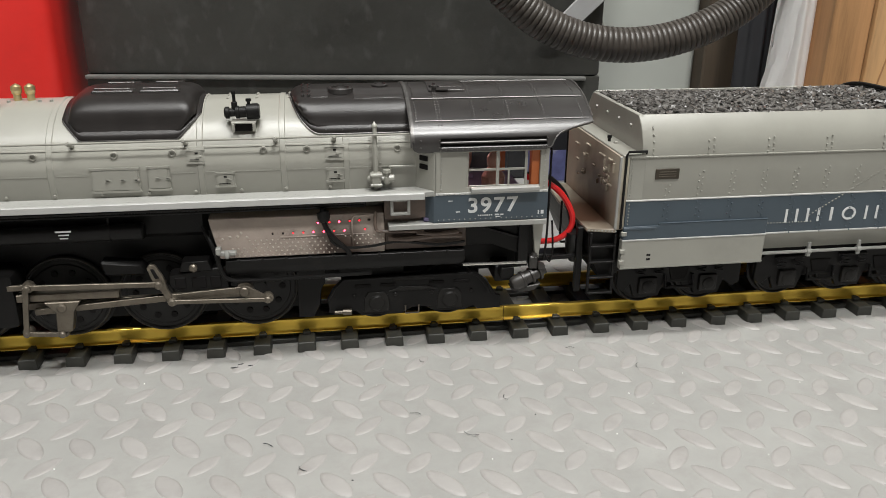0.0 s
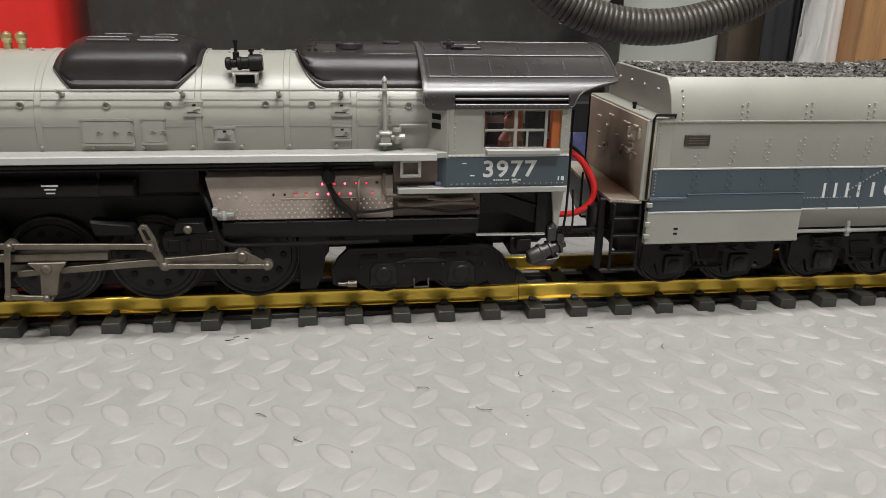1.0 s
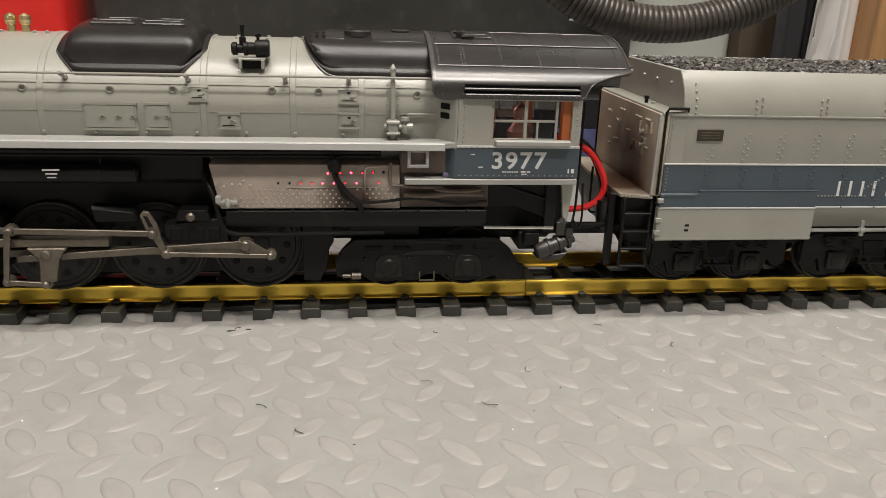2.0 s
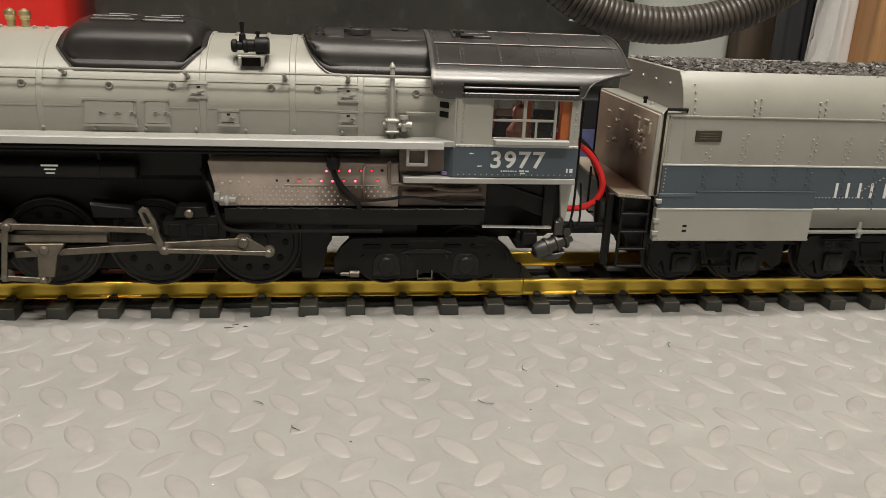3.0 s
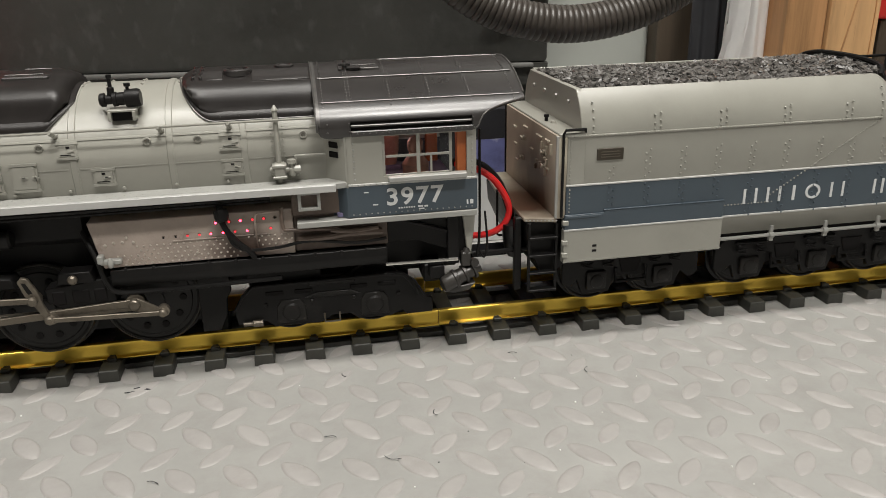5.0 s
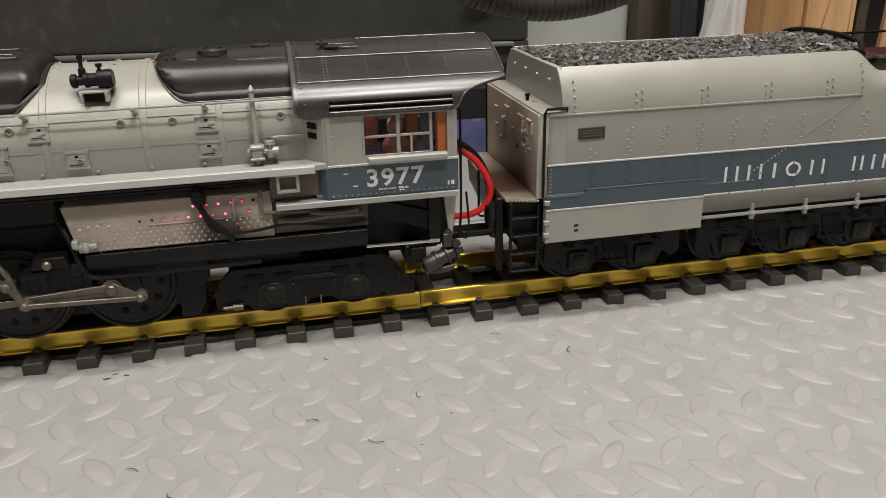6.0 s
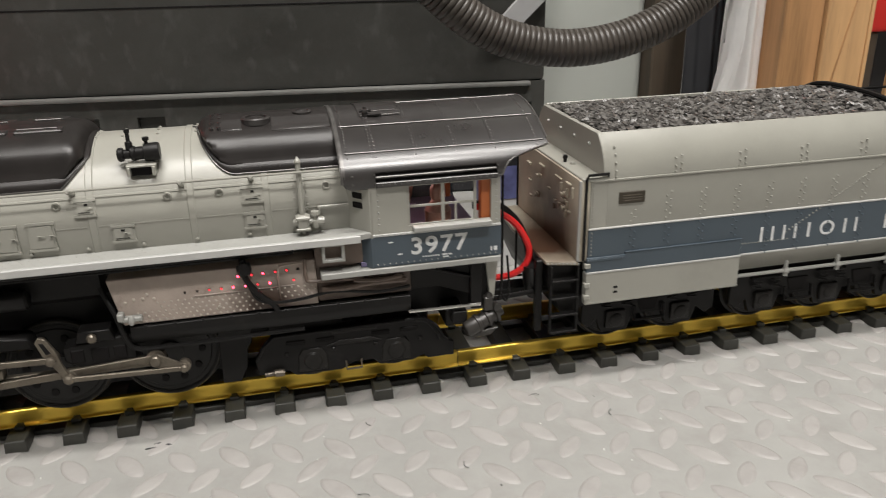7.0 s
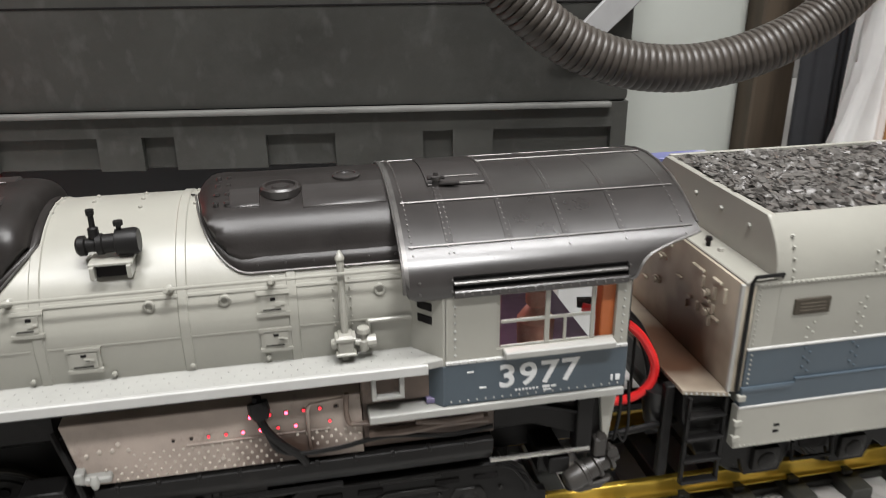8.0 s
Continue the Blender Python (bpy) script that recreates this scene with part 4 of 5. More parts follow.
for s in (-1, 1):
    bm = prism(B(), [(-24.6, s * 51), (-23.6, s * 51), (-23.6, s * 48), (-33.2, s * 38), (-34.6, s * 38), (-34.6, s * 40)], "z", 83, 126, 0)
    f = part("cab_front", bm, GREY, loco, "grey angled cab front with slots")
    for z in (112.6, 117.4):
        t = box(B(), -3.0, 3.0, -0.4, 0.9, z, z + 3.0, 0.3)
        bmesh.ops.rotate(t, verts=t.verts, cent=(0, 0, 0), matrix=Matrix.Rotation(s * radians(47.7), 3, "Z"))
        bmesh.ops.translate(t, verts=t.verts, vec=(-29.6, s * 45.55, 0))
        part("slot", t, HOLE, f)
    part("paint_band", prism(B(), [(-24.7, s * 51.6), (-23.5, s * 51.6), (-23.5, s * 47.8), (-33, s * 38), (-34.9, s * 38), (-34.9, s * 40.2)], "z", 82.9, 98.2), BLUE, f)
bm = tube(B(), [(-48, -42.5, 104), (-48, -43, 113), (-47, -43, 114), (-34, -43, 114)], 0.7, 8, 3)
part("cab_grab_rail", bm, GREY, loco)

# roof
ROOF = [(-51.6, 124.0), (-52.0, 126.5), (-51.8, 129.2), (-50.7, 131.9), (-48.8, 134.5), (-46.2, 136.9), (-42.6, 139.3), (-36, 143.2), (-28, 147), (-20, 149.8), (-10, 151.9), (0, 152.7)]
ROOF = ROOF + [(-y, z) for y, z in ROOF[-2::-1]]


def roof_ring(x, low, d=0.0):
    """Section of the roof at x; parts lower than low are drawn up to it."""
    outer = []
    for y, z in ROOF:
        if z < low:
            k = next(i for i in range(12) if ROOF[i][1] >= low)
            (ya, za), (yb, zb) = ROOF[k - 1], ROOF[k]
            f = (low - za) / (zb - za) if k else 0
            yy = ya + (yb - ya) * f
            y, z = math.copysign(abs(yy), y), low
        outer.append((x, y * (1 + d / 50), z + d))
    inner = [(x, y * 0.975, z - 1.3) for _, y, z in outer[::-1]]
    return outer + inner


stations = [(-36.8, 131.5), (-36.5, 127.5), (-35.4, 125.4), (-33.2, 124.3), (-30, 124.0), (-21.2, 124.0), (-21.0, 130.9), (38.3, 130.9), (38.5, 124.2), (39.8, 124.4), (41.4, 125.5), (42.4, 128), (44, 130.6), (47, 132.6), (52, 134.2), (58, 135.6), (64, 136.7), (66.4, 137.3)]
roof = part("cab_roof", loft(B(), [roof_ring(x, lo) for x, lo in stations]), GLOSS, loco, "satin black arched cab roof with riveted seams", 40)
bm = B()
loft(bm, [roof_ring(x, lo, 0.35) for x, lo in ((-37.0, 131), (-35.2, 128))])
part("roof_edge", bm, EDGE_SHEEN, roof)
for yz in ((-26.0, 147.7), (-43.6, 138.6), (26.0, 147.7)):
    x1 = 64
    part("roof_seam", tube(B(), [(-34, yz[0], yz[1] + 0.35), (x1, yz[0], yz[1] + 0.3)], 0.38, 6), EDGE_SHEEN, roof)
bm = B()
for x in (-33.0, -20.4, -0.4, 19.4, 39.3, 61):
    for k in range(44):
        s = k / 43 * 2 - 1
        a = abs(s) * 46
        z = float(np.interp(-a, [p[0] for p in ROOF[2:12]], [p[1] for p in ROOF[2:12]]))
        for dx in ((-0.8, 0.8) if x == -20.4 else (0,)):
            rivet(bm, (x + dx, math.copysign(a, s), z), 0.42, (0, math.copysign(a, s), 60))
tagged(part("rivets", bm, EDGE_SHEEN, roof), kind="stuff")
rims = [(x, lo) for x, lo in stations if x >= 39.8]
part("roof_edge", tube(B(), [(x, -float(np.interp(lo, [p[1] for p in ROOF[:12]], [-p[0] for p in ROOF[:12]])) - 0.1, lo) for x, lo in rims], 0.45, 6), EDGE_SHEEN, roof)
part("roof_edge", tube(B(), [(66.5, y, z + 0.1) for y, z in ROOF if z > 137], 0.55, 6), EDGE_SHEEN, roof)
part("roof_edge", tube(B(), [(-36.9, y, z) for y, z in ROOF if z > 124], 0.6, 6), EDGE_SHEEN, roof)
for k in range(4):
    x = (-20.4, -0.4, 19.4, 39.3)[k]
    strip = [(y, z) for y, z in ROOF if z > 138.4]
    part("roof_rib", loft(B(), [[(x - 1.5, y, z - 0.3), (x + 1.5, y, z - 0.3), (x + 1.3, y, z + 0.16), (x - 1.3, y, z + 0.16)] for y, z in strip]), GLOSS, roof)
part("roof_seam", tube(B(), [(-1, 3, 152.7), (64, 3, 152.7)], 0.4, 6), EDGE_SHEEN, roof)
lid = [(y, float(np.interp(y, [p[0] for p in ROOF[3:21]], [p[1] for p in ROOF[3:21]]))) for y in (-17, -12, -6, 0, 6, 12, 17)]
hatch_lid = part("roof_hatch", loft(B(), [[(-23, y, z - 0.5), (-2.5, y, z - 0.5), (-2.5, y, z + 0.6), (-23, y, z + 0.6)] for y, z in lid]), GLOSS, roof)
part("hatch_lip", box(B(), -23, -2.5, -17.5, -16.7, lid[0][1] + 0.1, lid[0][1] + 1.0, 0.15), EDGE_SHEEN, hatch_lid)
part("hatch_lip", box(B(), -21, -4, -12.4, -11.8, lid[1][1] + 0.4, lid[1][1] + 1.0, 0.1), EDGE_SHEEN, hatch_lid)
bm = turned(B(), (-20, -17, 150), (-20, -17, 155.4), ((0, 1.6), (0.5, 1.2), (0.55, 2.0), (0.75, 2.0), (0.8, 1.0), (1, 0.8)), 10)
cyl(bm, (-23, -17, 153.6), (-17, -17, 153.6), 0.9, 8)
cyl(bm, (-20, -17, 151.4), (-12, -19, 151.8), 0.8, 8)
part("whistle", bm, GLOSS, roof)
# slotted gutter
gut = part("gutter", box(B(), -21, 38.6, -52.8, -49.4, 123.6, 126.2, 0.35), GLOSS, roof)
part("gutter", box(B(), -21, 38.6, -52.0, -50.2, 127.9, 129.0, 0.3), EDGE_SHEEN, roof)
part("gutter_gap", box(B(), -21, 38.4, -50.4, -49.2, 126, 131.4), HOLE, roof)
bm = B()
for x in range(-18, 40, 3):
    rivet(bm, (x, -52.8, 125.0), 0.45)
for x in (-21.5, 38.6, -32):
    for z in (126, 130):
        rivet(bm, (x, -52.1, z), 0.5)
tagged(part("rivets", bm, EDGE_SHEEN, gut), kind="stuff")
# inside of the cab
part("boiler_backhead", prism(B(), [(y * 0.86, z) for y, z in shell()[:41]], "x", -27, -19, 0.6), CABIN, loco)
part("cab_back_post", box(B(), 31, 38, -49, -44, 85, 124, 0.3), ORANGE, loco, "orange-brown inner cab wall")
part("cab_back_post", box(B(), 31, 38, 44, 49, 85, 124, 0.3), ORANGE, loco)
part("cab_bulb", turned(B(), (-2, -14, 126), (-2, -14, 124.2), ((0, 0.7), (0.5, 0.9), (1, 0.4)), 10), BULB, loco, "small glowing orange lamp")
lamp = bpy.data.lights.new("cab_lamp", "POINT")
lamp.energy, lamp.color, lamp.shadow_soft_size = 0.014, (1.0, 0.50, 0.42), 0.003
ob = new("cab_lamp", lamp)
ob.location = (-0.004, -0.014, 0.122)
for x, y in ((12, -36), (6, 34)):
    f = turned(B(), (x, y, 88), (x, y, 119), ((0, 5), (0.25, 6.5), (0.55, 6.8), (0.68, 4.0), (0.72, 3.0), (0.76, 3.8), (0.9, 4.0), (0.97, 2.6), (1, 0.6)), 14)
    ob = part("figurine", f, FIGURE, None, "")
    tagged(ob, "small plain painted figurine seated inside the cab", "figurine", "cab figurines")
    s = part("cab_seat", box(B(), x - 7, x + 7, y - 6, y + 6, 85, 88, 0.6), CABIN, loco)

# ---- the tender ----
tender = thing("tender", (290, 0, 15.7), "grey riveted model tender with blue-grey stripe, loaded with coal", "tender")
SH = [(-50, 116.5), (-49.9, 119.5), (-49.3, 123.5), (-48.0, 127.6), (-46.1, 131.2), (-43.8, 134.4), (-41.4, 137.0), (-39.6, 138.8)]


def tender_ring(x):
    h = 1.0 if x < 266 else max(0.46, 1 - 0.54 * (0.5 - 0.5 * math.cos(math.pi * min(1, (x - 266) / 22))))
    left = [(-39, 52), (-43, 57), (-48, 63), (-50, 66.8)] + [(y if h > 0.99 else y, 116.5 + (z - 116.5) * h) for y, z in SH]
    inner_z = 116 if x < 286 else left[-1][1]
    top = [(-39.0, left[-1][1]), (-38.6, max(128.0, inner_z) if x < 270 else left[-1][1] - 0.2)]
    half = left + top
    return [(x, y, z) for y, z in half] + [(x, -y, z) for y, z in half[::-1]]


xs = [98.0, 120, 160, 200, 240, 266, 268, 270, 272, 274, 276, 278, 280, 282, 284, 286, 288, 300, 400, 498]
body = part("tank_body", loft(B(), [tender_ring(x) for x in xs]), GREY, tender, "grey tank with rounded shoulders", 40)
part("end_plate", box(B(), 498, 500, -49, 49, 54, 126, 0.5), GREY, tender)
part("corner_panel", box(B(), 88.6, 98.5, -49.9, 49.9, 66, 116.6, 0.3), GREY, tender)
part("shelf", box(B(), 84, 98.2, -50.2, 50.2, 116.2, 118.2, 0.4), GREY, tender)
# bulkhead of the coal bunker
bk = [(y, z) for y, z in SH[2:]]
bulk = part("bunker_bulkhead", prism(B(), [(-50.2, 117)] + bk + [(-y, z) for y, z in bk[::-1]] + [(50.2, 117)], "x", 95.4, 98.4, 0.35), GREY, tender, "grey bulkhead at the front of the coal bunker")
bm = B()
for y in (-30, -10, 10, 30):
    rivet(bm, (95.4, y, 131), 1.3, (-1, 0, 0))
rivet(bm, (90, -22, 118.3), 1.6, (0, 0, 1))
part("bulkhead_bolts", bm, GREY, bulk)
part("bunker_rim", box(B(), 97, 268, 38.4, 40.4, 137.8, 139.6, 0.3), GREY, tender)

# stripe, lines and skirt panel
part("stripe", box(B(), 88.4, 498, -50.5, -49.6, 67.2, 90.4, 0.1), BLUE, body, "dark blue-grey stripe")
part("line", box(B(), 88.2, 498, -50.8, -49.8, 90.2, 91.1, 0.15), SILVER, body)
part("line", box(B(), 178, 498, -50.8, -49.8, 66.2, 67.2, 0.15), SILVER, body)
skirt_panel = part("skirt_panel", prism(B(), [(87.6, 48.2), (178.6, 48.2), (178.6, 66.2), (87.6, 66.2)], "y", -51.6, -47, 0.25), GREY, tender, "grey lower side panel")
part("stripe", prism(B(), [(87.8, 66.9), (178.6, 66.9), (178.6, 76.2), (109.5, 76.2), (109.5, 75.0), (87.8, 75.0)], "y", -51.4, -48, 0.2), BLUE, skirt_panel)
part("line", box(B(), 87.6, 178.7, -51.8, -48, 66.1, 67.0, 0.12), SILVER, skirt_panel)
part("line", box(B(), 109.5, 178.8, -51.6, -49, 76.2, 76.7, 0.12), BLUE, skirt_panel)
part("line", box(B(), 88, 108, -51.7, -49, 73.0, 74.4, 0.12), BLUE, skirt_panel)
part("slot", box(B(), 103.6, 106.2, -51.75, -51, 56.2, 57.6, 0.2), HOLE, skirt_panel)
part("slot", box(B(), 103.6, 106.2, -51.75, -51, 53.4, 54.8, 0.2), HOLE, skirt_panel)
for z in (51.5, 58.5, 69.5):
    part("skirt_hinge", box(B(), 86.6, 89.8, -52.2, -50, z, z + 2.6, 0.3), GREY, skirt_panel)
part("skirt_panel", box(B(), 87.6, 178.6, 47, 51.6, 48.2, 76, 0.25), GREY, tender)
vent = part("builder_plate", box(B(), 104.4, 118.8, -50.8, -49.6, 103.2, 109.4, 0.2), PLATE, tender, "small dark bronze plate with unreadable lines")
bm = B()
for z in (107.4, 106.0, 104.7):
    box(bm, 106.5, 116.8, -50.95, -50.6, z, z + 0.5)
part("plate_line", bm, STEEL, vent)

bm, bm2 = B(), B()
for k in range(20):
    xc = 113 + k * 20
    for q in range(21):
        z = 107.2 - q * 2.02
        if (k == 0 and z > 101) or 90 < z < 91.4 or (xc < 180 and z < 77.4):
            continue
        rivet(bm if z > 91.2 or z < 66.6 else bm2, (xc + (1.15 if q % 2 == 0 else -1.15), -50.0 if z > 91.2 else (-50.5 if z > 66.8 else -49.6), z), 0.62)
for k, xc in enumerate((102, 137, 174, 211, 248, 268)):
    for q, (y, z) in enumerate(SH[:3] if xc not in (102, 268) else SH[:5]):
        for dx in (-1.6, 1.6) if xc not in (102, 268) else (0,):
            rivet(bm, (xc + dx, y, z + (1.2 if dx > 0 else 0) + 1.5), 0.62, (0, -1, 0.15 + q * 0.25))
tagged(part("rivets", bm, GREY, body), kind="stuff")
tagged(part("stripe_rivets", bm2, BLUE, body), kind="stuff")
bm = box(B(), 89, 269, -50.5, -49.8, 116.0, 117.0, 0.1)
for i in range(90):
    rivet(bm, (90 + i * 2, -50.5, 116.5), 0.5)
for i in range(24):
    rivet(bm, (90.2, -49.9 if 68 + i * 2 > 91 else -50.5, 68.5 + i * 2), 0.45)
for i in range(33):
    s = i / 32
    x, z = 268 - 62 * s, 115.5 - 38 * s
    rivet(bm, (x, -50.1 if z > 91.2 else -50.6, z), 0.5)
for i in range(15):
    rivet(bm, (179.5 + i * 2, -50.6, 73.2), 0.4)
for i in range(46):
    rivet(bm, (88.6 + i * 2, -51.6, 49.2), 0.4)
tagged(part("seam_rivets", bm, GREY, body), kind="stuff")
part("corner_grab_rail", tube(B(), [(98, -49.4, 118.4), (98, -50.4, 120), (87, -50.8, 120), (86, -50.8, 118), (86, -50.8, 74)], 0.75, 8), BLACK, tender)

# lettering on the stripe: plain shapes of the letters' size
def letter_shape(kind, x0, x1):
    z0, z1, y0, y1 = 73.2, 81.6, -50.85, -50.4
    bm = B()
    if kind == "ring":
        xm, zm, rx, rz = (x0 + x1) / 2, (z0 + z1) / 2, (x1 - x0) / 2, (z1 - z0) / 2
        ring = [[(xm + math.cos(a) * rx * f, y, zm + math.sin(a) * rz * f) for f, y in ((1, y0), (0.7, y0), (0.7, y1), (1, y1))] for a in [2 * math.pi * k / 24 for k in range(25)]]
        loft(bm, ring, caps=False)
        bmesh.ops.remove_doubles(bm, verts=bm.verts, dist=0.01)
    elif kind == "bar":
        box(bm, x0, x1, y0, y1, z0, z1)
    else:
        box(bm, x0, x0 + 1.4, y0, y1, z0, z1), box(bm, x1 - 1.4, x1, y0, y1, z0, z1)
    return part("letter_shape", bm, LETTER, body, "silver letter-sized shape", 0)


for kind, x0, x1 in (("pair", 190, 198.2), ("pair", 204, 212.6), ("bar", 219.6, 221.2), ("ring", 227.6, 236.8), ("pair", 243, 251.6), ("pair", 270, 276.6), ("pair", 282.5, 291), ("ring", 296, 304.4),
                     ("bar", 311, 312.6), ("pair", 319, 325.5), ("bar", 332, 333.6), ("ring", 340, 348.4)):
    letter_shape(kind, x0, x1)

# front wall, deck and ladder
wall = part("end_wall", box(B(), 83.4, 88.6, -50, 50, 73, 117.2, 0.5), RUST, tender, "tan front wall stained with brown soot")
for y, z, w, h in ((28, 107, 6, 1.4), (26, 97, 5, 1.4), (24, 88, 4, 1.2), (9, 104, 5, 2.2), (12, 92, 5, 2.4), (6, 111, 7, 1.2), (-6, 101, 4, 1.2), (-20, 111, 9, 1.2), (-24, 107, 1.6, 5), (-33, 106, 1.6, 5),
                   (-34, 111.5, 6, 1.2), (-33, 99.5, 1.6, 4), (-28, 101, 5, 1.4), (-27, 97.5, 4, 1.4), (-22, 95.5, 1.6, 4), (-31, 93.6, 1.6, 4), (-35, 96.4, 5, 1.2), (-16, 97, 3, 1.2), (-14, 93, 1.4, 3), (-40, 108, 1.4, 6)):
    part("wall_fitting", box(B(), 82.2, 83.7, y - w / 2, y + w / 2, z - h / 2, z + h / 2, 0.3), RUST, wall)
for y, z in ((9, 104), (12, 92), (-28, 104), (-30, 97)):
    bm = turned(B(), (83.6, y, z), (80.8, y, z), ((0, 1.6), (0.5, 1.6), (0.55, 0.9), (0.8, 0.9), (0.85, 1.6), (1, 1.4)), 10)
    part("wall_valve", bm, RUST, wall)
part("wall_edge", box(B(), 82.6, 84, -50.2, -48.6, 73.4, 117, 0.2), PALE, wall)
part("wall_edge", box(B(), 82.6, 84, 48.6, 50.2, 73.4, 117, 0.2), BLACK, wall)
part("shelf_peg", turned(B(), (88, -16, 117.8), (88, -16, 122), ((0, 1.0), (0.6, 1.0), (0.65, 1.5), (1, 1.2)), 10), BLACK, tender)
deck = part("deck_plate", prism(B(), [(67.5, -45.4), (84, -50), (84, 50), (70, 50), (66.5, 10)], "z", 71.2, 73.2, 0.3), RUST, tender, "tan deck plate")
bm = B()
for i in range(9):
    rivet(bm, (68.5 + i * 1.9, -46.2 - i * 0.5, 72.2), 0.5)
part("deck_rivets", bm, PALE, deck)
part("deck_frame", prism(B(), [(69, 71), (98, 71), (98, 50), (84, 40), (78, 40), (70, 58)], "y", -44, 44, 0.5), BLACK, tender)
lad = part("ladder", box(B(), 69.0, 70.4, -48.5, -46.5, 32, 71, 0.2), BLACK, tender, "black step ladder")
part("stile", box(B(), 84.0, 85.4, -48.5, -46.5, 31, 70, 0.2), BLACK, lad)
for z in (32, 42, 52, 62):
    part("rung", box(B(), 69.5, 85, -49.5, -45.5, z, z + 1.2, 0.2), BLACK, lad)
part("pilot_post", box(B(), 64, 68, -40, -36, 30, 72, 0.6), BLACK, tender)
part("hose_coupling", turned(B(), (66, -30, 47), (66, -30, 66), ((0, 3), (0.2, 5), (0.6, 6), (1, 6.5)), 14), RUBBER, tender)

# pipe along the tank and its brackets
pipe = part("side_pipe", tube(B(), [(178, -47.6, 52.4), (498, -47.6, 52.4)], 1.1, 8), PALE, tender, "pale pipe along the lower side")
for x in range(212, 498, 34):
    bm = turned(B(), (x - 1.4, -47.6, 52.4), (x + 1.4, -47.6, 52.4), ((0, 1.8), (1, 1.8)), 10)
    box(bm, x - 1, x + 1, -48.2, -46.6, 52, 58, 0.2)
    box(bm, x - 1.2, x + 1.2, -48.6, -46.8, 49, 52, 0.2)
    part("pipe_bracket", bm, PALE, pipe)

# trucks
part("tank_underframe", box(B(), 90, 496, -34, 34, 40, 56, 1), BLACK, tender)
for x in (112, 152, 206, 250, 294, 338, 382, 426):
    wheel(tender, x, 33.4, 17.6, 29, "tender_wheel", False)


def side_frame(x0, x1, axles):
    low = 24
    pts = [(x0, 44), (x0 + 6, 47.6), (x1 - 6, 47.6), (x1, 44), (x1, 30), (x1 - 5, 27)]
    for a in axles[::-1]:
        pts += [(a + 11, low + 8), (a + 8, low - 1), (a - 8, low - 1), (a - 11, low + 8)]
    pts += [(x0 + 5, 27), (x0, 30)]
    f = part("side_frame", prism(B(), pts, "y", -38.5, -35, 0.5), BLACK, tender, "black cast side frame")
    for a in axles:
        bm = box(B(), a - 6.2, a + 6.2, -40.8, -37, 25.5, 37, 1.8, 2)
        turned(bm, (a, -41.8, 31), (a, -40, 31), ((0, 3), (0.3, 4), (1, 4.4)), 14)
        part("journal_box", bm, JOURNAL, f)
        bm = B()
        for dx in (-6, 6):
            tube(bm, [(a + dx + 3 * math.cos(t), -40.6 - 0.3 * t / 6, 39 + t * 0.55) for t in [q * 0.8 for q in range(14)]], 0.6, 5)
        part("spring", bm, BLACK, f)
        part("spring_cap", box(B(), a - 10, a + 10, -40.6, -38.2, 44.4, 46.6, 0.8), BLACK, f)
    for a, b in zip(axles, axles[1:]):
        m_ = (a + b) / 2
        part("frame_opening", prism(B(), [(m_ - 7, 43), (m_ + 7, 43), (m_ + 4.5, 34), (m_ - 4.5, 34)], "y", -39.2, -38.2, 0.3), HOLE, f)
        part("brake_hanger", tube(B(), [(m_ - 9, -40, 38), (m_ - 9, -41, 30), (m_ + 9, -41, 30), (m_ + 9, -40, 38)], 1.0, 6), BLACK, f)


side_frame(92, 174, [112, 152])
side_frame(184, 492, [206, 250, 294, 338, 382, 426])

# rear deck of the tender
rear = part("tank_deck", box(B(), 282, 498, -38.5, 38.5, 125.4, 127.2, 0.4), BLACK, tender, "black rear deck with filler hatches")
part("bunker_end", tube(B(), [(272, -39, 137.5), (276, -33, 141.5), (276, -16, 144), (276, 16, 144), (276, 33, 141.5), (272, 39, 137.5)], 1.6, 8, 4), BLACK, tender)
part("bunker_end_plate", prism(B(), [(-38.5, 126), (-38.5, 137), (-32, 141), (-16, 143.4), (16, 143.4), (32, 141), (38.5, 137), (38.5, 126)], "x", 274, 276.5, 0.3), BLACK, tender)
for x, y in ((294, -16), (304, -18), (302, -8)):
    bm = turned(B(), (x, y, 127), (x, y, 131.5), ((0, 4.4), (0.7, 4.4), (0.75, 5), (1, 4.6), (1, 3.8), (0.9, 3.6), (0.9, 0.1)), 18)
    part("filler_cap", bm, PLATE, rear)
for x, y in ((318, -16), (322, -6)):
    part("filler_pin", turned(B(), (x, y, 127), (x, y, 138), ((0, 2.6), (0.2, 2.6), (0.25, 0.7), (0.9, 0.7), (0.92, 1.2), (1, 1.0)), 10), GOLD, rear)
part("deck_block", box(B(), 285, 290, -4, 2, 127, 137, 0.5), RED, rear, "small red block")
bm = tube(B(), [(280, 12, 141), (400, 12, 141)], 0.8, 8)
for x in (288, 340, 392):
    cyl(bm, (x, 12, 127), (x, 12, 141), 0.7, 8)
part("deck_rail", bm, BLACK, rear)


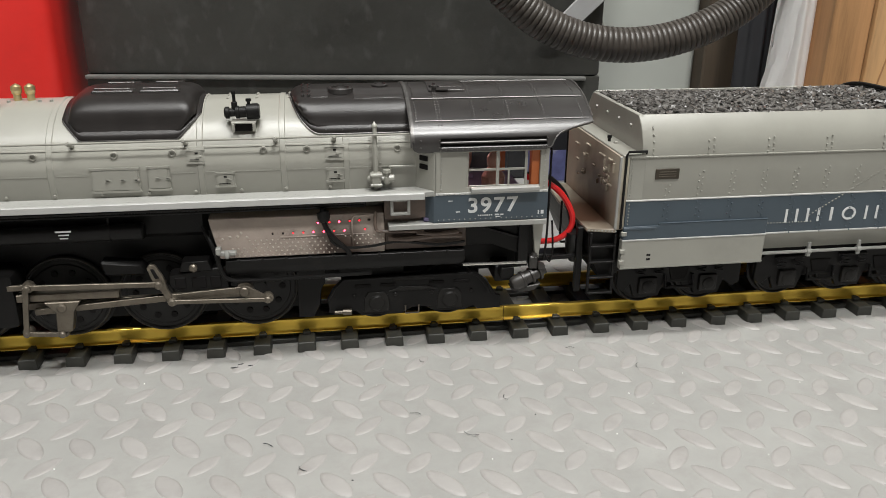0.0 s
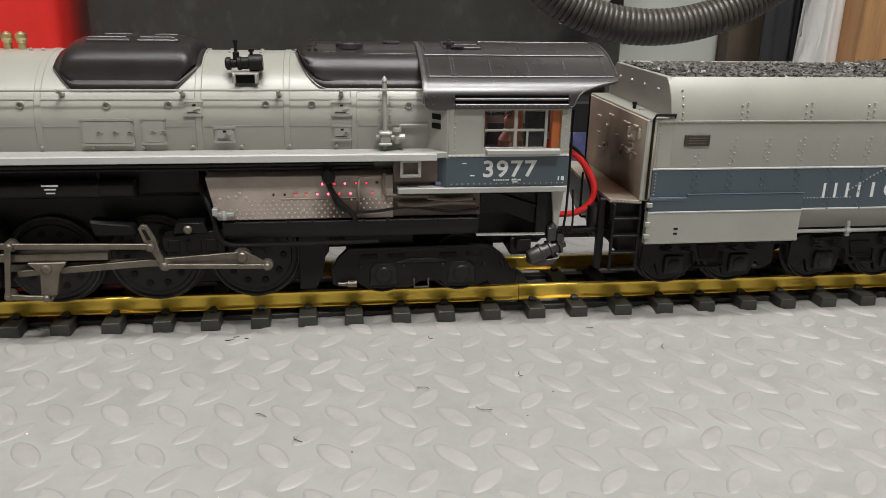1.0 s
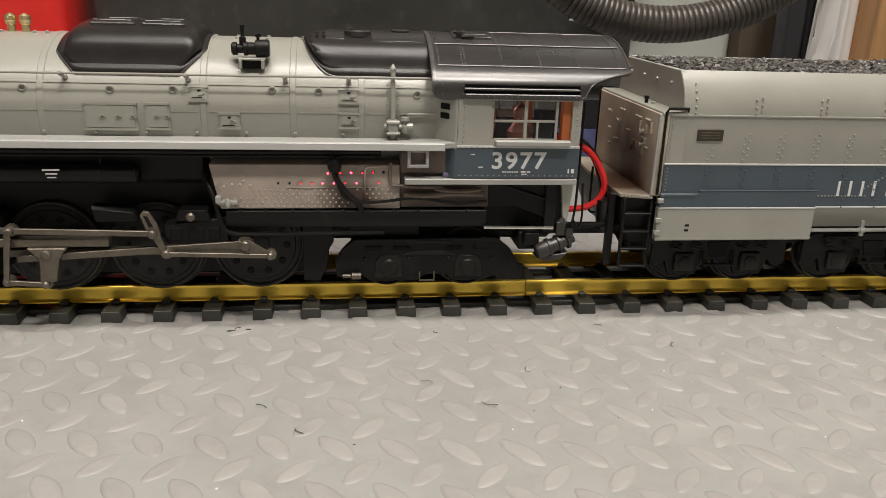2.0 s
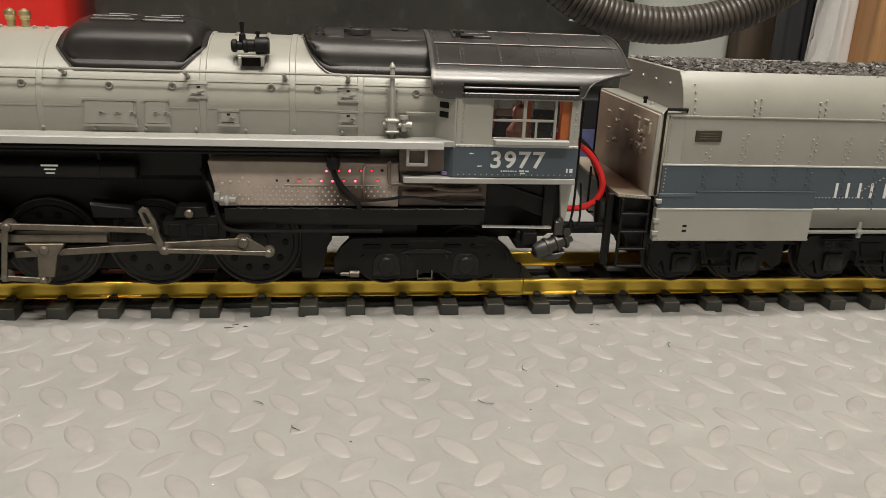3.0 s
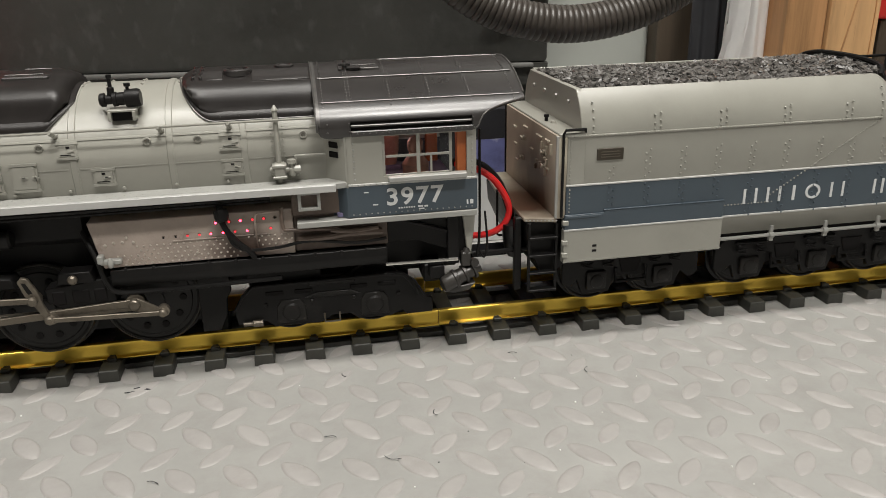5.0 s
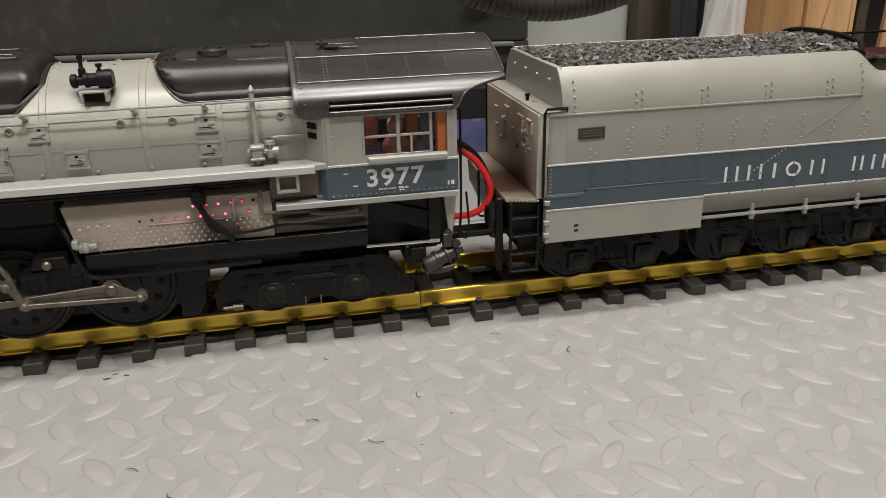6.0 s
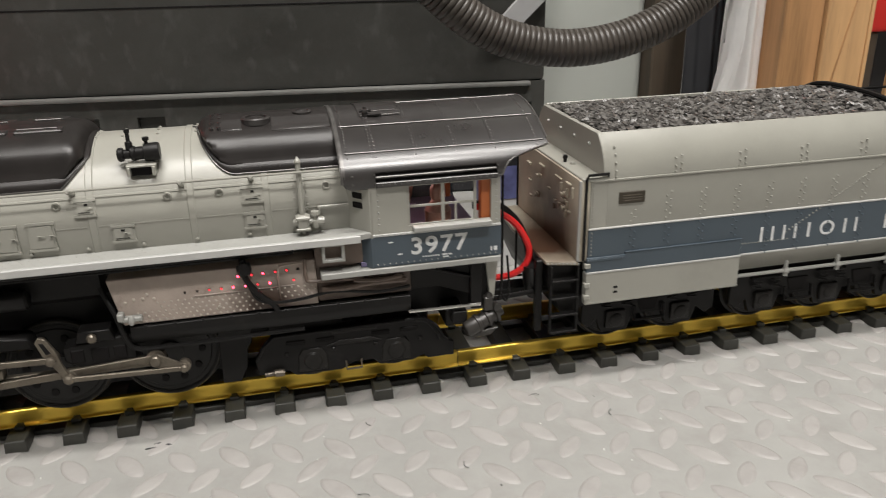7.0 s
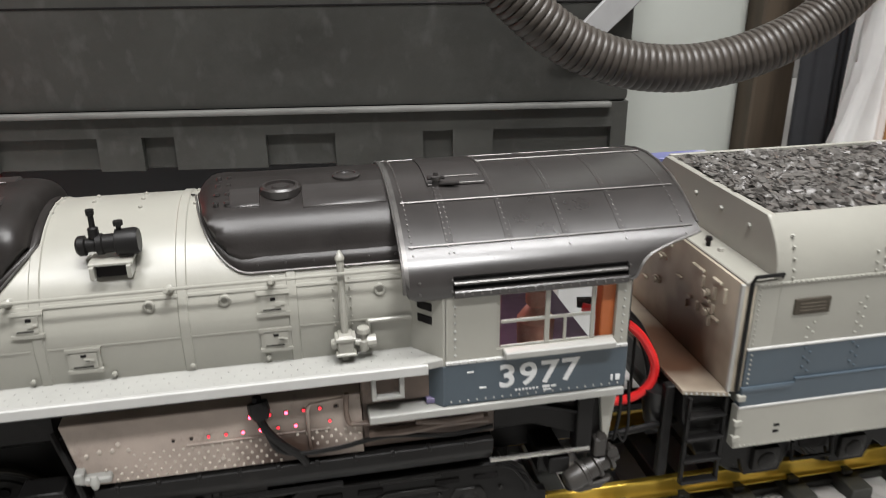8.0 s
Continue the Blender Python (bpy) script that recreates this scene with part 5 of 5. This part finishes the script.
# coal
def coal_heap():
    rnd = random.Random(11)
    bm = B()
    for i in range(5600):
        x, y = rnd.uniform(98.6, 273), rnd.uniform(-38.2, 38.2)
        top = 138.4 + 1.8 * math.cos(y / 38 * 1.4) + 1.2 * noise.noise(Vector((x * 0.03, y * 0.05, 0))) + (3.2 * max(0, (x - 235) / 38) * math.cos(y / 38 * 1.5) if x > 235 else 0)
        z = top - rnd.uniform(0, 2.6)
        s = rnd.uniform(1.1, 2.5)
        rot = Euler((rnd.uniform(-0.6, 0.6), rnd.uniform(-0.6, 0.6), rnd.uniform(0, 6.3))).to_matrix()
        vs = []
        for cx, cy, cz in ((-1, -1, -1), (1, -1, -1), (1, 1, -1), (-1, 1, -1), (-1, -1, 1), (1, -1, 1), (1, 1, 1), (-1, 1, 1)):
            p = Vector((cx * s * rnd.uniform(0.4, 1.0), cy * s * rnd.uniform(0.35, 0.8), cz * s * rnd.uniform(0.15, 0.45)))
            vs.append(bm.verts.new(Vector((x, y, z)) + rot @ p))
        for q in ((0, 3, 2), (0, 2, 1), (4, 5, 6), (4, 6, 7), (0, 1, 5), (0, 5, 4), (1, 2, 6), (1, 6, 5), (2, 3, 7), (2, 7, 6), (3, 0, 4), (3, 4, 7)):
            bm.faces.new([vs[k] for k in q])
    box(bm, 98.5, 273.5, -38.4, 38.4, 128, 136.4)
    return bm


tagged(part("coal_load", coal_heap(), COAL, None, "", 0), "heap of small black coal chips filling the tender bunker", "coal", kind="stuff")

part("lever_wire", tube(B(), [(60, -18, 82), (60, -18, 56), (61, -18, 55), (67, -18, 55)], 0.7, 8), BLACK, tender)

# cables between engine and tender
cab1 = part("cable", tube(B(), [(36, -20, 99), (46, -26, 97), (55, -29, 91), (61.5, -30, 81), (63.5, -30, 73), (61, -30, 66), (54, -29, 61), (44, -27, 59.5), (34, -25, 60)], 1.8, 10, 6), CABLE_RED)
tagged(cab1, "bright red cable looping between engine and tender", "cable")
cab2 = part("cable", tube(B(), [(36, -14, 98), (48, -18, 98), (58, -20, 90), (64, -21, 78), (67, -21, 66), (68, -20, 54)], 2.2, 10, 6), RUBBER)
tagged(cab2, "black rubber cable looping between engine and tender", "cable")

# ---- things behind the train ----
TURN = Matrix.Translation((187, 283, 0)) @ Matrix.Rotation(radians(-7.4), 4, "Z")


def turned_in(bm, m=TURN):
    bmesh.ops.transform(bm, matrix=m, verts=bm.verts)
    return bm


case = thing("storage_case", (-50, 330, 0), "large scuffed black plastic storage case standing behind the train", "case")
W = 500
bm = box(B(), -W, 0, 0, 120, 111, 430, 4, 2)
part("case_panel", turned_in(bm), CASE, case, "scuffed black front panel with scratches")
part("case_ridge", turned_in(box(B(), -W, -14, -6, 4, 107.4, 111.2, 1.2, 2)), SCUFF_LIT, case, "worn ridge with its highlight painted pale")
part("case_groove", turned_in(box(B(), -W, -2, -0.6, 4, 184.0, 185.4, 0.2)), HOLE, case)
part("case_back", turned_in(box(B(), -W, -1, 6, 118, 66, 111, 1)), CASE, case)
pockets = [(-478, -402), (-369, -345), (-277, -225), (-158, -135), (-104, -12)]
edges = [-W] + [v for p in pockets for v in p] + [0]
for a, b in zip(edges[::2], edges[1::2]):
    part("case_web", turned_in(box(B(), a, b, 0, 8, 66, 91.5)), CASE, case)
part("case_band", turned_in(box(B(), -W, 0, 0, 8, 91.5, 110.8)), CASE, case)
part("case_foot", turned_in(box(B(), -W + 10, -10, 24, 118, 0, 67, 2)), DARKBOX, case)


# corrugated hose
def spline(pts, steps):
    """Points of a smooth line through pts."""
    pts, out = [Vector(p) for p in pts], []
    for i in range(len(pts) - 1):
        a, b, c, d = pts[max(i - 1, 0)], pts[i], pts[i + 1], pts[min(i + 2, len(pts) - 1)]
        for k in range(steps):
            q = k / steps
            out.append(0.5 * (2 * b + (c - a) * q + (2 * a - 5 * b + 4 * c - d) * q * q + (3 * b - a - 3 * c + d) * q ** 3))
    return out + [pts[-1]]


def build_hose():
    h = thing("corrugated_hose", (175, 176, 153), "grey corrugated vacuum hose hanging in a loop", "hose")
    mid = spline([(20, 178, 262), (42, 178, 222), (66, 178, 195), (96, 178, 172), (130, 177, 158), (168, 176, 153), (206, 176, 157), (240, 176, 168), (268, 178, 183), (292, 182, 202), (316, 190, 228), (330, 200, 260)], 32)
    tube_part = part("tube", tube(B(), mid[::4] + [mid[-1]], 13.7, 24), HOSE, h, "", 60)
    for k in range(0, len(mid) - 4, 4):
        part("rib", tube(B(), mid[k:k + 5], lambda i, n: (13.75, 14.45, 14.65, 14.45, 13.75)[i], 24), HOSE, tube_part, "", 60)


build_hose()
st = part("strap", turned_in(prism(B(), [(-62, 150), (-40, 148), (30, 215), (10, 225)], "y", -14, -9, 0.6)), STRAP, None)
tagged(st, "flat grey strap leaning against the black case", "strap")

cabinet = thing("cabinet", (250, 400, 0), "pale grey-green metal cabinet with a rounded edge", "cabinet")
part("body", box(B(), 160, 305, 318, 640, 0, 700, 12, 3), PANEL, cabinet)
post = part("wooden_post", box(B(), 303, 338, 300, 345, 0, 700, 2), BROWN, None)
tagged(post, "dark brown wooden post beside the cabinet", "post")


def drape(x0, x1, y, z0, z1, amp, folds, lean):
    rings = []
    for i in range(26):
        z = z0 + (z1 - z0) * i / 25
        s = (z - z0) / (z1 - z0)
        a0, a1 = x0 + lean * s * 0.6, x1 + lean * s * 0.1
        ring = []
        for k in range(30):
            t = k / 29
            ring.append((a0 + (a1 - a0) * t, y + amp * math.sin(t * folds * 6.28 + 0.8 + s * 1.2) + amp * 0.35 * math.sin(t * 23 + s * 5), z))
        back = [(x, yy + 2.0, zz) for x, yy, zz in ring[::-1]]
        rings.append(ring + back)
    return loft(B(), rings)


coat = part("hanging_cloth", drape(320, 362, 262, 0, 420, 6, 1.2, 4), SLATE, None, "", 60)
tagged(coat, "dark grey cloth hanging in soft folds", "cloth", "hanging cloths")
cl = thing("hanging_cloth", (360, 224, 0), "white cloth hanging in soft folds", "cloth", "hanging cloths")
part("sheet", drape(330, 386, 228, 0, 420, 5, 1.3, 24), CLOTH, cl)
fold = []
for i in range(30):
    z = 420 * i / 29
    xm, w = 328 + (z - 95) * 0.135 + 1.6 * math.sin(z / 17), 10.5 - 0.012 * z + 1.2 * math.sin(z / 23 + 1)
    fold.append([(xm + w * math.cos(2 * math.pi * k / 20) + 0.8 * math.sin(3 * k + z / 9), 218 - 5.5 * math.sin(2 * math.pi * k / 20) + 1.5 * math.sin(k * 1.9 + z / 14), z) for k in range(20)])
part("loose_fold", loft(B(), fold), CLOTH, cl, "rolled front fold", 60)
for x0, x1, y, mat, lab in ((374, 412, 204, WOOD, "brown stained wooden board standing upright"), (413, 456, 200, PINE, "light wooden board with dark grain standing upright")):
    b = part("wooden_board", box(B(), x0, x1, y, y + 60, 0, 520, 1.2), mat, None)
    tagged(b, lab, "board", "upright boards")
part("board_crack", prism(B(), [(421, 90), (422.6, 90), (446, 205), (445, 205)], "y", 199.4, 201), WOOD, b)
part("board_edge", box(B(), 456.2, 460, 199.5, 258, 0, 520, 0.6), PINE, b)
rb = thing("red_box", (620, 380, 0), "bright red plastic box on dark supports", "box")
part("box_body", box(B(), 520, 760, 300, 460, 136, 300, 5, 2), RED, rb)
part("box_support", box(B(), 528, 760, 340, 460, 0, 136, 2), DARKBOX, rb)
part("box_support", box(B(), 530, 548, 306, 330, 0, 136, 2), STRAP, rb)
part("box_support", box(B(), 550, 562, 304, 330, 0, 136, 2), BROWN, rb)
sk = part("wooden_stick", prism(B(), [(562, 0), (570, 0), (586, 330), (578, 330)], "y", 286, 292, 0.6), PINE, None)
tagged(sk, "thin pale wooden stick leaning upright", "stick")
rc = thing("red_case", (-420, 380, 0), "glossy bright red plastic case with rounded corners", "case")
part("case_body", box(B(), -560, -328, 322, 520, 0, 420, 16, 4), RED, rc)
card = thing("card_box", (126, 150, 0), "upright cardboard box printed white, blue and black", "box")
part("box_body", box(B(), 78, 168, 121, 133, 0, 100, 0.6), WHITECARD, card)
part("printed_band", box(B(), 77.6, 168.4, 120.5, 133.4, 54, 79), LILAC, card, "blue printed band with pale shapes")
part("printed_band", box(B(), 77.6, 168.4, 120.5, 133.4, 79.1, 100.4), DARKBOX, card, "black printed band")
part("box_flap", box(B(), 128, 168.2, 120.8, 133.2, 100.6, 113, 0.4), LILAC, card)


# dirt lying on the floor sheet
def crumbs():
    rnd = random.Random(21)
    bm = B()
    for i in range(22):
        x, y = rnd.uniform(-330, 380), rnd.uniform(-220, -45)
        s = rnd.uniform(0.25, 0.6)
        vs = [bm.verts.new((x + s * math.cos(k * 1.257 + rnd.random()), y + s * math.sin(k * 1.257 + rnd.random()), 0.05)) for k in range(5)]
        t = bm.verts.new((x, y, s * 0.7))
        for k in range(5):
            bm.faces.new((vs[k], vs[(k + 1) % 5], t))
    return bm


def white_specks():
    rnd = random.Random(33)
    bm = B()
    for i in range(45):
        x, y, s = rnd.uniform(-330, 380), rnd.uniform(-230, -42), rnd.uniform(0.25, 0.6)
        rivet(bm, (x, y, 0.1), s, (rnd.uniform(-0.3, 0.3), rnd.uniform(-0.3, 0.3), 1))
    return bm


for k, (x, y, r0, a0) in enumerate(((-45, -118, 5, 0.4), (12, -106, 6, 2.6), (-14, -134, 7, 3.4), (-120, -135, 5, 0.2), (-96, -152, 6, 3.0), (58, -60, 5, 0.9), (96, -84, 6, 2.2), (-30, -60, 4, 2.9))):
    f = part("fibre", tube(B(), [(x + r0 * math.cos(a0 + q * 0.22), y + r0 * math.sin(a0 + q * 0.22) * 0.7, 0.95 + 0.2 * math.sin(q + k)) for q in range(7)], 0.16, 5), DARKBOX, None)
    tagged(f, "short dark curled fibre lying on the floor sheet", "fibre", "floor fibres")
tagged(part("pale_grit", white_specks(), CEIL_SPECK, None, "", 0), "scattered tiny white crumbs on the floor sheet", "dirt", kind="stuff")
tagged(part("grit", crumbs(), DARKBOX, None, "", 0), "scattered tiny dark crumbs of dirt on the floor sheet", "dirt", kind="stuff")
for pts in ([(-139, -49.8), (-136.5, -49), (-134.8, -49.6), (-136.8, -50.3)], [(-136, -51.6), (-133, -50.9), (-130.5, -52.2), (-132, -52.8)], [(-143, -53), (-139, -52.7), (-137.4, -53.3), (-139.5, -53.4)]):
    f = part("paint_flake", prism(B(), pts, "z", 0.1, 0.6), DARKBOX, None)
    tagged(f, "small dark flake lying on the floor sheet", "flake", "floor flakes")
